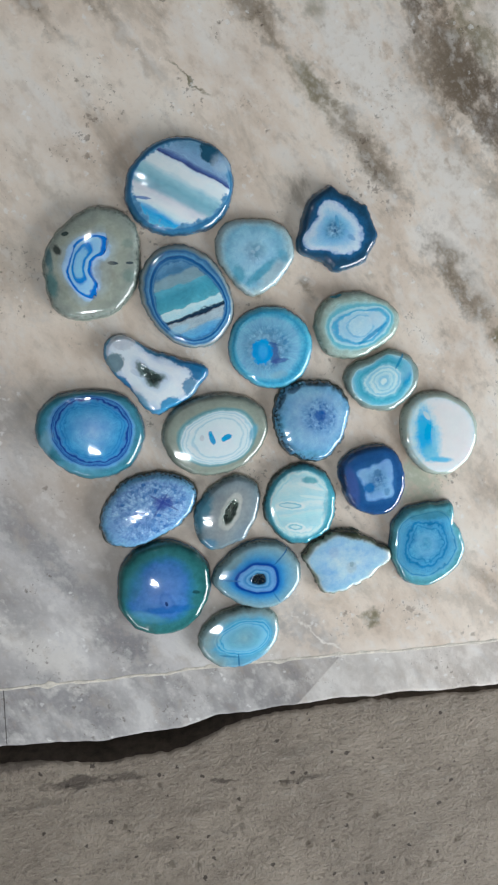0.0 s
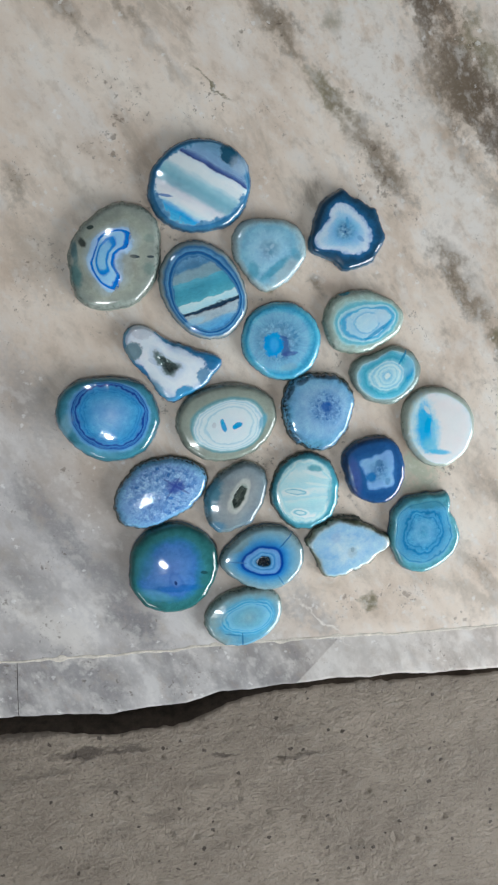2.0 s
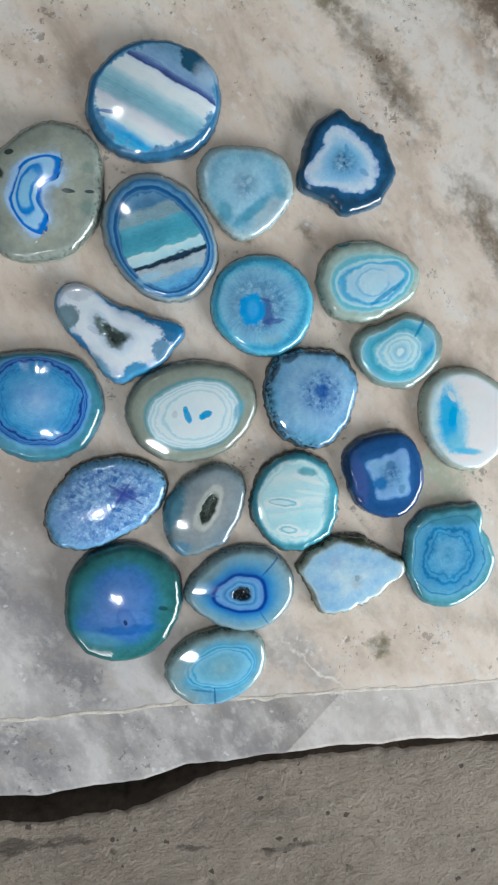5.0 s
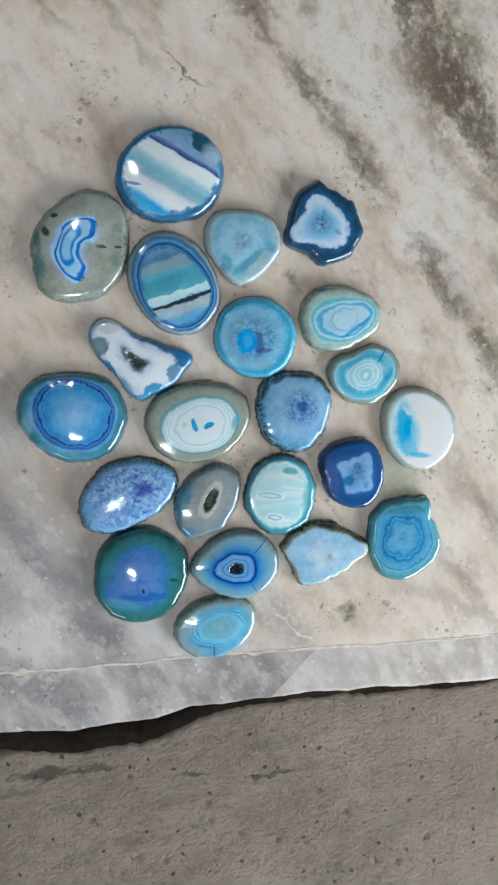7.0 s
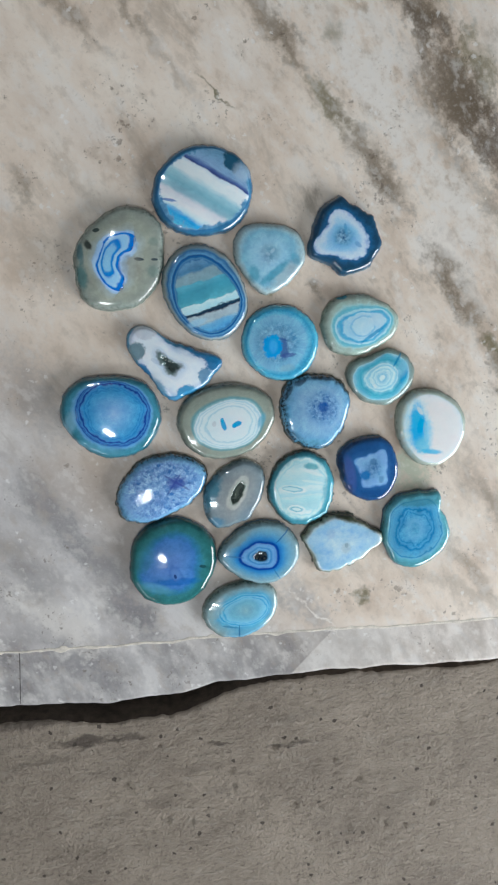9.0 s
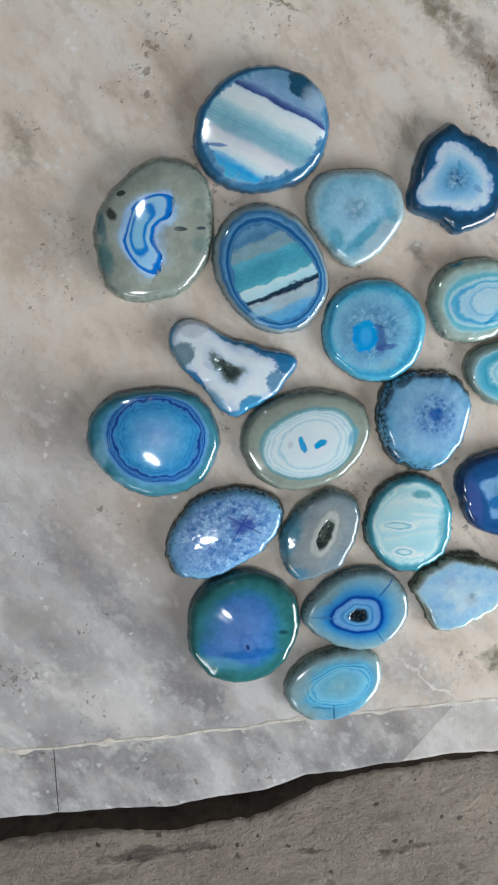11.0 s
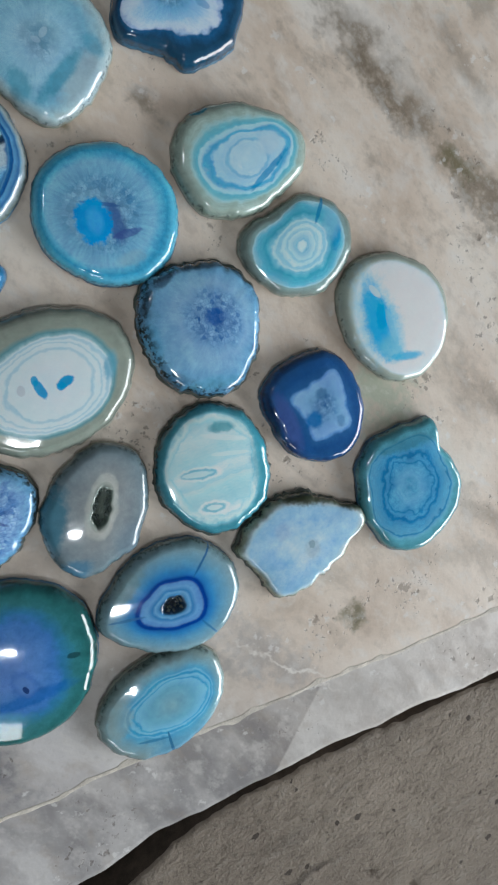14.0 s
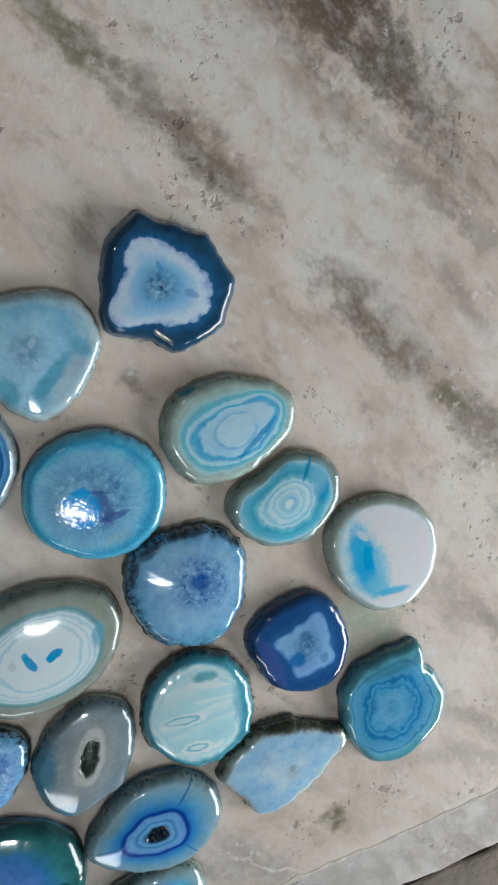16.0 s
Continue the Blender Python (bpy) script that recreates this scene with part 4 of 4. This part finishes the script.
m = agate_material("white_and_blue_geode_agate", heart=(-1.6, -0.2), stops=[(0.0, (0.07, 0.22, 0.34)), (0.30, (0.08, 0.28, 0.45)), (0.38, (0.46, 0.60, 0.73)), (0.8, (0.60, 0.69, 0.80)), (1.08, (0.70, 0.78, 0.86)), (1.4, (0.72, 0.80, 0.87)), (1.6, (0.56, 0.67, 0.78)), (1.72, (0.12, 0.17, 0.17)), (2.0, (0.10, 0.14, 0.13))], wave=0.13,
    blobs=[(-15, 17, 6, 5, 0, (0.56, 0.62, 0.68), 0.95), (-19.0, 6, 4.6, 4.6, 0, (0.16, 0.26, 0.30), 0.94), (-15, -5.5, 6.0, 3.2, -50, (0.05, 0.22, 0.42), 0.95), (8.5, -16.0, 6.0, 4.8, 20, (0.07, 0.30, 0.50), 0.95), (17, 8, 13.0, 5.0, -22, (0.05, 0.20, 0.37), 0.96), (-9, 1.0, 3.0, 1.2, -30, (0.40, 0.50, 0.62), 0.5), (2, -20, 4.0, 2.6, 0, (0.10, 0.30, 0.48), 0.94), (18.5, -6.5, 4.2, 5.0, 20, (0.14, 0.30, 0.44), 0.94), (24, 2.5, 6.0, 6.0, 0, (0.04, 0.19, 0.36), 0.96), (-6, -13, 5.5, 2.2, -48, (0.12, 0.34, 0.50), 0.7), (0, 12.5, 7.0, 2.6, -22, (0.07, 0.24, 0.40), 0.95)])
agate(-0.0449, 0.0330, [18.4, 0.1, -1.1, 3.6, -4.6, 1.8, 2.9, 0.5, -0.9, 1.3, -0.3, 0.2, 0.6, 0.2, 0.3, 0.5, 0.3, 0.2, 0.3, -0.0, 0.2, 0.1, 0.2, 0.0, 0.2],
      (-1.6, -0.2), [13.7, -0.1, -1.3, 2.4, -5.4, 1.9, 1.1, -0.7, -0.5, 1.3, -1.0, 0.5, 0.3, -0.1, -0.4, 0.3, -0.1],
      m, "irregular white agate slice with blue rim and open geode", BLUE_RIND, 5.4, 1.1, (3.2, 1.72), seed=10)
m = agate_material("deep_blue_ringed_agate", heart=(1.4, 2.1), stops=[(0.0, (0.03, 0.12, 0.15)), (0.3, (0.06, 0.22, 0.28)), (0.55, (0.08, 0.27, 0.36)), (0.70, (0.16, 0.38, 0.58)), (0.78, (0.13, 0.34, 0.60))] + rings(0.82, 1.12, 3, (0.03, 0.08, 0.30), (0.09, 0.27, 0.54)) + rings(1.14, 1.30, 2, (0.06, 0.26, 0.54), (0.09, 0.36, 0.62)) + [(1.42, (0.13, 0.40, 0.66)), (1.7, (0.22, 0.47, 0.72)), (2.0, (0.34, 0.55, 0.76))], wave=0.07, lines=0.3,
    blobs=[(-22, -5, 3.5, 8, -20, (0.30, 0.52, 0.64), 0.5), (-7.0, -17, 13, 2.5, -12, (0.20, 0.48, 0.62), 0.45)])
agate(-0.0767, 0.0033, [24.5, 0.0, -0.1, 2.1, -0.5, -0.4, 0.8, -0.1, -0.2, -0.1, -0.0, 0.1, -0.0, 0.0, 0.0, 0.1, 0.0],
      (1.4, 2.1), [17.4, 0.0, -0.0, 0.7, -0.4, -0.1, 0.2, -0.2, 0.0, -0.1, 0.1],
      m, "large oval deep blue agate slice with concentric rings", BLUE_RIND, 7.4, 2.8, seed=11)
m = agate_material("grey_agate_with_white_core", heart=(1.2, -1.7), stops=[(0.0, (0.12, 0.14, 0.12)), (0.25, (0.26, 0.30, 0.26)), (0.7, (0.33, 0.38, 0.33)), (0.84, (0.16, 0.36, 0.40)), (0.94, (0.34, 0.56, 0.60)), ] + rings(1.0, 1.36, 3, (0.50, 0.70, 0.78), (0.70, 0.82, 0.86)) + [ (1.7, (0.70, 0.80, 0.86)), (2.0, (0.66, 0.78, 0.85))], wave=0.05, cloudy=0.15,
    blobs=[(-1.8, -2.0, 1.4, 3.2, 20, (0.05, 0.38, 0.66), 0.95), (-2.8, 0.5, 1.0, 1.6, 0, (0.05, 0.40, 0.66), 0.9), (5.6, -1.2, 2.8, 1.6, 25, (0.03, 0.36, 0.64), 0.95), (4.2, -2.2, 1.4, 1.2, 25, (0.05, 0.40, 0.68), 0.9), (19.5, 1, 2.0, 4.5, -20, (0.16, 0.44, 0.56), 0.7), (-7, -1.6, 1.2, 1.6, 0, (0.48, 0.52, 0.58), 0.5)])
agate(-0.0140, 0.0025, [23.9, -0.0, -0.1, 3.1, 1.3, 0.0, 0.4, 0.1, 0.1, 0.0, 0.1, -0.0, -0.0, 0.0, 0.0, -0.0, 0.0],
      (1.2, -1.7), [15.7, 0.1, -0.0, 2.4, 1.2, -0.3, -0.1, 0.1, 0.2, -0.1, -0.0],
      m, "grey oval agate slice with a white core and blue flecks", GREY_RIND, 5.8, 1.5, seed=12)
m = agate_material("periwinkle_druzy_agate", specks=1.0, heart=(3.8, 2.2), stops=[(0.0, (0.05, 0.12, 0.18)), (0.10, (0.12, 0.28, 0.42)), (0.35, (0.22, 0.46, 0.66)), (0.8, (0.30, 0.52, 0.70)), (1.0, (0.24, 0.46, 0.68)), (1.6, (0.16, 0.38, 0.64)), (2.0, (0.04, 0.14, 0.36))], wave=0.16, druse=(0.72, 1.25, (0.06, 0.18, 0.42), (0.32, 0.55, 0.74), 700), fibre=0.12,
    blobs=[(3.5, 2.8, 4.0, 3.0, 0, (0.03, 0.12, 0.38), 0.75), (-10, 16, 4, 1.6, 35, (0.05, 0.10, 0.16), 0.75), (2, 19.0, 8, 1.4, -4, (0.06, 0.10, 0.15), 0.75), (-16.5, 10, 1.3, 4.5, -30, (0.05, 0.10, 0.15), 0.7), (15, 14.5, 4.2, 1.3, -45, (0.06, 0.12, 0.18), 0.7), (-17, -3, 3, 7, 0, (0.14, 0.42, 0.62), 0.5), (0, -17.5, 9, 2.2, 0, (0.18, 0.48, 0.64), 0.5)])
agate(0.0365, 0.0097, [20.6, 0.0, 0.0, -0.6, -0.1, 0.0, 0.8, -0.3, 0.1, 0.2, 0.0, -0.0, 0.0, -0.1, 0.0, 0.0, 0.0],
      (3.8, 2.2), [8.5, 0.0, 0.0, 0.0, -0.2, -0.1, 0.1, 0.0, 0.0, 0.0, -0.0],
      m, "round periwinkle blue agate slice with a crystal centre", RIND, 6.8, 2.4, seed=13)
m = agate_material("violet_blue_druzy_agate", specks=1.0, heart=(0.6, 0.7), stops=[(0.0, (0.10, 0.22, 0.32)), (0.2, (0.16, 0.36, 0.54)), (0.5, (0.24, 0.44, 0.66)), (0.85, (0.22, 0.40, 0.66)), (1.1, (0.16, 0.32, 0.60)), (2.0, (0.07, 0.14, 0.42))], wave=0.12, druse=(0.5, 0.85, (0.08, 0.22, 0.50), (0.42, 0.64, 0.84), 560), fibre=0.45,
    blobs=[(8.5, 4.5, 5.5, 3.6, 15, (0.05, 0.08, 0.32), 0.7), (8.5, 4.5, 0.7, 9, 60, (0.05, 0.08, 0.30), 0.6), (7, 3, 0.6, 8, -30, (0.05, 0.09, 0.32), 0.6), (-14, -8, 6, 6, 0, (0.26, 0.45, 0.70), 0.5)])
agate(-0.0495, -0.0368, [21.0, -0.1, 0.2, 2.5, 3.6, 0.9, -0.0, -0.2, 0.6, 0.1, 0.2, -0.1, 0.1, -0.1, 0.1, 0.0, 0.0],
      (0.6, 0.7), [14.3, -0.1, 0.0, 1.6, 1.6, 0.4, 0.3, 0.1, 0.1, -0.1, 0.3],
      m, "oval violet-blue agate slice filled with fine crystals", RIND, 6.8, 2.4, seed=14)
m = agate_material("smoke_grey_geode_agate", heart=(1.5, 1.4), stops=[(0.0, (0.12, 0.18, 0.20)), (0.3, (0.24, 0.31, 0.34)), (0.7, (0.30, 0.35, 0.37)), (0.92, (0.32, 0.36, 0.37)), (1.0, (0.46, 0.49, 0.47)), (1.18, (0.50, 0.53, 0.50)), (1.32, (0.30, 0.34, 0.31)), (1.42, (0.13, 0.17, 0.15)), (2.0, (0.16, 0.20, 0.17))], wave=0.06,
    blobs=[(-14, 0, 4.5, 12, -22, (0.06, 0.22, 0.30), 0.8), (-11, -16.5, 6, 3.5, 10, (0.10, 0.28, 0.42), 0.7), (8, -12, 5, 6, 0, (0.20, 0.28, 0.34), 0.5), (-17, -9, 2, 5, 0, (0.30, 0.46, 0.56), 0.5)])
agate(-0.0077, -0.0399, [18.2, -0.0, -0.0, -1.2, 2.6, -0.3, 0.1, -0.3, -0.4, -0.2, 0.1, 0.2, 0.0, -0.0, -0.2, 0.0, -0.2],
      (1.5, 1.4), [6.5, -0.0, -0.0, -2.0, 1.9, -0.0, -0.1, -0.0, -0.9, 0.0, -0.1],
      m, "smoky grey agate slice with an open crystal-lined hollow", GREY_RIND, 5.8, 1.5, (3.4, 1.36), seed=15)
m = agate_material("pale_aqua_lace_agate", specks=1.0, heart=(-1.2, 0.9), ripple=0.007, stops=[(0.0, (0.04, 0.13, 0.16)), (0.3, (0.07, 0.27, 0.33)), (0.7, (0.10, 0.36, 0.44)), (0.95, (0.32, 0.66, 0.74)), (1.05, (0.70, 0.88, 0.90)), (1.15, (0.44, 0.76, 0.83)), (1.3, (0.60, 0.85, 0.88))], wave=0.10, lines=0.6,
    stripes=(1.16, 6, [(-19, (0.70, 0.86, 0.90)), (-14, (0.76, 0.90, 0.93)), (-12, (0.50, 0.78, 0.84)), (-9, (0.46, 0.74, 0.80)), (-5, (0.54, 0.82, 0.87)), (-3.5, (0.62, 0.82, 0.86)), (-2.5, (0.46, 0.76, 0.84)), (1, (0.70, 0.88, 0.92)), (2.2, (0.50, 0.80, 0.87)), (7, (0.52, 0.80, 0.86)), (12, (0.68, 0.87, 0.91)), (16, (0.50, 0.76, 0.82))]),
    blobs=[(3.5, 14.0, 4.5, 1.8, -8, (0.10, 0.40, 0.46), 0.8), (15.5, -2, 4.0, 14, 0, (0.10, 0.40, 0.50), 0.7), (-6, 0.6, 7.5, 2.4, -4, (0.80, 0.92, 0.94), 0.95), (-6.6, 0.6, 6.2, 1.7, -4, (0.28, 0.62, 0.72), 0.95), (-7, 0.6, 4.8, 1.0, -4, (0.66, 0.86, 0.90), 0.95), (-3.5, -11.5, 5.5, 2.6, -6, (0.80, 0.92, 0.94), 0.95), (-3.5, -11.5, 4.2, 1.7, -6, (0.30, 0.64, 0.72), 0.95), (-3.5, -11.5, 2.6, 0.9, -6, (0.74, 0.90, 0.92), 0.95), (4, 10.5, 8, 1.0, -16, (0.76, 0.90, 0.93), 0.8), (5, 5, 7, 0.8, -8, (0.74, 0.90, 0.93), 0.7)])
agate(0.0321, -0.0361, [20.4, -0.0, 0.0, -1.0, -0.1, -0.2, -0.0, 0.1, -0.1, -0.1, -0.1, -0.0, 0.1, -0.0, -0.0, -0.0, 0.1],
      (-1.2, 0.9), [16.8, -0.0, 0.0, -1.4, 0.1, -0.3, 0.2, 0.0, 0.1, -0.1, -0.0],
      m, "round pale aqua agate slice with lacy layers", RIND, 6.2, 1.7, seed=16)
m = agate_material("royal_blue_agate", heart=(1.8, 0.1), stops=[(0.0, (0.02, 0.05, 0.12)), (0.2, (0.035, 0.11, 0.26)), (0.6, (0.035, 0.12, 0.30)), (0.9, (0.05, 0.16, 0.36)), (0.98, (0.16, 0.36, 0.66)), (1.08, (0.28, 0.50, 0.74)), (1.5, (0.23, 0.45, 0.68)), (2.0, (0.14, 0.34, 0.58))], wave=0.06, druse=(1.3, 1.9, (0.05, 0.16, 0.36), (0.24, 0.44, 0.64), 800),
    # the first blob paints the violet glare on the left of the face
    blobs=[(-12, -3, 3.2, 11, 14, (0.11, 0.16, 0.40), 0.55), (-3.0, -3.8, 3.2, 3.0, 0, (0.03, 0.20, 0.48), 0.85), (1, 4.5, 2.4, 2.0, 0, (0.05, 0.16, 0.32), 0.6), (7, -6, 1.8, 2.0, 0, (0.06, 0.18, 0.36), 0.5), (-17, 0, 1.6, 8, 10, (0.01, 0.03, 0.08), 0.7), (-12, -12, 2.5, 3, 0, (0.02, 0.04, 0.12), 0.5)])
agate(0.0715, -0.0233, [18.8, 0.0, 0.0, -0.5, -1.0, -0.5, 0.4, -0.2, -0.3, 0.3, 0.3, -0.0, -0.1, 0.0, 0.1, -0.1, 0.0],
      (1.8, 0.1), [10.0, -0.1, -0.1, -0.9, -0.0, -0.9, 0.4, -0.6, -1.1, -0.1, 0.4, 0.1, 0.3, 0.2, 0.2, -0.2, 0.2, 0.1, -0.1],
      m, "small royal blue agate slice with a star-shaped pale core", BLUE_RIND, 5.6, 1.3, chip=0.4, seed=17)
m = agate_material("teal_blue_ringed_agate", heart=(-1.6, 1.0), stops=[(0.0, (0.07, 0.22, 0.24)), (0.35, (0.12, 0.36, 0.42)), (0.65, (0.16, 0.46, 0.56)), (0.76, (0.20, 0.50, 0.62))] + rings(0.86, 1.06, 1, (0.07, 0.30, 0.52), (0.17, 0.46, 0.64)) + [(1.16, (0.12, 0.40, 0.62))] + rings(1.22, 1.62, 2, (0.05, 0.26, 0.50), (0.11, 0.39, 0.62)) + [(1.72, (0.20, 0.50, 0.70)), (2.0, (0.10, 0.38, 0.62))], wave=0.11, lines=0.3, druse=(1.6, 2.2, (0.04, 0.24, 0.44), (0.24, 0.52, 0.68), 800),
    blobs=[(0, 17.5, 14, 2.8, 4, (0.06, 0.24, 0.30), 0.6)])
agate(0.1040, -0.0605, [22.7, -0.0, -0.0, -1.6, -0.6, 0.1, -0.0, 0.0, -0.9, 0.5, -0.5, 0.4, 0.2, -0.0, 0.3, -0.2, 0.2, -0.2, -0.1, -0.1, -0.2, 0.1, -0.2, 0.3, 0.0, -0.0, 0.1],
      (-1.6, 1.0), [17.1, 0.0, -0.0, -0.7, 0.1, 0.1, -0.1, -0.5, -0.4, 0.5, -0.3, 0.1, 0.1, 0.2, 0.1],
      m, "teal-blue agate slice with rings and a notched corner", BLUE_RIND, 5.6, 1.2, chip=0.3, seed=18)
m = agate_material("powder_blue_agate", specks=1.0, cloudy=0.42, heart=(-0.5, -0.0), stops=[(0.0, (0.20, 0.22, 0.15)), (0.3, (0.30, 0.36, 0.30)), (0.62, (0.56, 0.70, 0.76)), (0.95, (0.42, 0.66, 0.82)), (1.3, (0.40, 0.64, 0.84)), (1.7, (0.52, 0.72, 0.86)), (2.0, (0.56, 0.74, 0.86))], wave=0.14,
    blobs=[(4, 17, 15, 4.0, -14, (0.05, 0.06, 0.03), 0.92), (19, 10, 7, 2.4, -30, (0.06, 0.07, 0.04), 0.85), (3, -3, 3.0, 3.6, 0, (0.42, 0.54, 0.60), 0.6), (3, -1, 1.2, 1.6, 0, (0.18, 0.30, 0.36), 0.5), (-7, 6, 3, 3, 0, (0.44, 0.60, 0.76), 0.6)])
agate(0.0575, -0.0687, [19.3, -0.3, -0.0, 2.6, 0.5, 1.5, 0.9, 0.9, -0.3, 0.1, 0.8, 0.7, 0.1, 0.1, 0.3, 0.2, 0.2, 0.1, 0.1, 0.1, 0.1, -0.0, 0.2, 0.0, 0.1],
      (-0.5, -0.0), [15.8, -0.4, -0.0, 2.5, 1.2, 1.4, 1.1, 0.8, 0.1, -0.1, 0.9, 0.6, 0.2, 0.0, 0.3, 0.1, 0.4],
      m, "leaf-shaped powder blue agate slice with a dark green rind", RIND, 5.4, 0.8, chip=0.7, seed=19)
m = agate_material("blue_eye_geode_agate", heart=(-0.9, -0.9), stops=[(0.0, (0.14, 0.20, 0.20)), (0.25, (0.26, 0.42, 0.48)), (0.55, (0.18, 0.42, 0.58)), (0.82, (0.08, 0.32, 0.60)), (0.93, (0.06, 0.24, 0.55)), (1.0, (0.025, 0.08, 0.32)), (1.08, (0.03, 0.10, 0.36)), (1.14, (0.16, 0.36, 0.66)), (1.3, (0.20, 0.44, 0.70)), (1.42, (0.08, 0.28, 0.56)), (1.5, (0.22, 0.48, 0.70)), (1.6, (0.10, 0.30, 0.54)), (1.66, (0.03, 0.07, 0.12)), (2.0, (0.025, 0.03, 0.04))], wave=0.035,
    blobs=[(11.5, 11, 0.45, 6.5, -42, (0.04, 0.16, 0.36), 0.8), (9.5, -12, 0.4, 4.5, 35, (0.05, 0.20, 0.40), 0.7), (-16, -1.5, 6.0, 0.5, -4, (0.08, 0.22, 0.42), 0.7), (-14, 9, 7, 3, 40, (0.24, 0.34, 0.34), 0.6)])
agate(0.0099, -0.0751, [21.0, 0.1, 0.0, 2.1, 0.2, -0.8, -0.2, 0.5, 0.2, -0.2, -0.1, 0.2, 0.1, -0.1, -0.0, 0.1, 0.1],
      (-0.9, -0.9), [10.0, 0.1, 0.1, 1.6, -0.1, -0.5, -0.3, 0.1, 0.1, -0.4, -0.1],
      m, "pear-shaped blue agate slice with ringed eye and small hollow", BLUE_RIND, 6.0, 1.5, (3.4, 1.66), seed=20)
m = agate_material("green_rimmed_blue_agate", heart=(-1.6, 0.1), stops=[(0.0, (0.02, 0.09, 0.09)), (0.3, (0.035, 0.16, 0.16)), (0.62, (0.05, 0.21, 0.23)), (0.92, (0.06, 0.23, 0.40)), (1.1, (0.09, 0.24, 0.52)), (1.5, (0.13, 0.28, 0.56)), (1.8, (0.14, 0.27, 0.55)), (2.0, (0.12, 0.24, 0.50))], wave=0.12,
    blobs=[(2.5, -10, 13, 2.4, 3, (0.04, 0.17, 0.46), 0.7), (-9.5, -14, 10, 3.0, -12, (0.16, 0.42, 0.50), 0.5), (1.5, -5.0, 3.6, 5.0, 20, (0.06, 0.16, 0.44), 0.55), (1.5, -5.2, 2.6, 3.8, 20, (0.15, 0.29, 0.56), 0.7), (1.4, -6.6, 0.8, 1.3, 20, (0.02, 0.05, 0.16), 0.9), (17, -1, 2.0, 1.0, -10, (0.015, 0.06, 0.07), 0.8), (-16, 3, 5, 9, -20, (0.08, 0.28, 0.34), 0.45)])
agate(-0.0414, -0.0806, [25.5, 0.0, 0.0, -0.8, 0.4, 0.2, 0.2, -0.2, 0.1, 0.1, 0.0, -0.1, 0.0, -0.0, -0.1, 0.0, 0.0],
      (-1.6, 0.1), [15.7, 0.1, -0.1, -0.6, 1.3, -0.6, -1.0, -0.5, 0.4, 0.0, 0.0],
      m, "large round green-rimmed agate slice with a cobalt centre", BLUE_RIND, 7.6, 3.2, seed=21)
m = agate_material("soft_aqua_agate", heart=(2.5, 0.7), stops=[(0.0, (0.14, 0.19, 0.17)), (0.2, (0.30, 0.42, 0.43)), (0.55, (0.24, 0.47, 0.57)), (0.78, (0.14, 0.45, 0.66))] + rings(0.85, 1.25, 2, (0.10, 0.42, 0.66), (0.26, 0.60, 0.78)) + [ (1.4, (0.20, 0.48, 0.62)), (2.0, (0.28, 0.50, 0.56))], wave=0.07,
    blobs=[(3, -14, 12, 5, 15, (0.12, 0.40, 0.60), 0.6), (-0.5, -13.5, 0.5, 5.5, 5, (0.04, 0.18, 0.34), 0.8), (-6, -9.8, 6.0, 0.5, -8, (0.06, 0.24, 0.42), 0.7), (-15, 1, 4, 7, -20, (0.36, 0.46, 0.44), 0.5)])
agate(-0.0005, -0.1104, [19.6, 0.0, -0.1, 2.3, 1.8, -0.3, 0.4, 0.1, 0.3, -0.2, -0.0, -0.0, -0.0, -0.0, -0.0, 0.1, 0.0],
      (2.5, 0.7), [10.6, 0.1, -0.0, 2.6, 1.0, -0.4, -0.1, 0.4, 0.4, -0.2, -0.1],
      m, "oval soft aqua agate slice with a faint crack", GREY_RIND, 5.8, 1.6, seed=22)
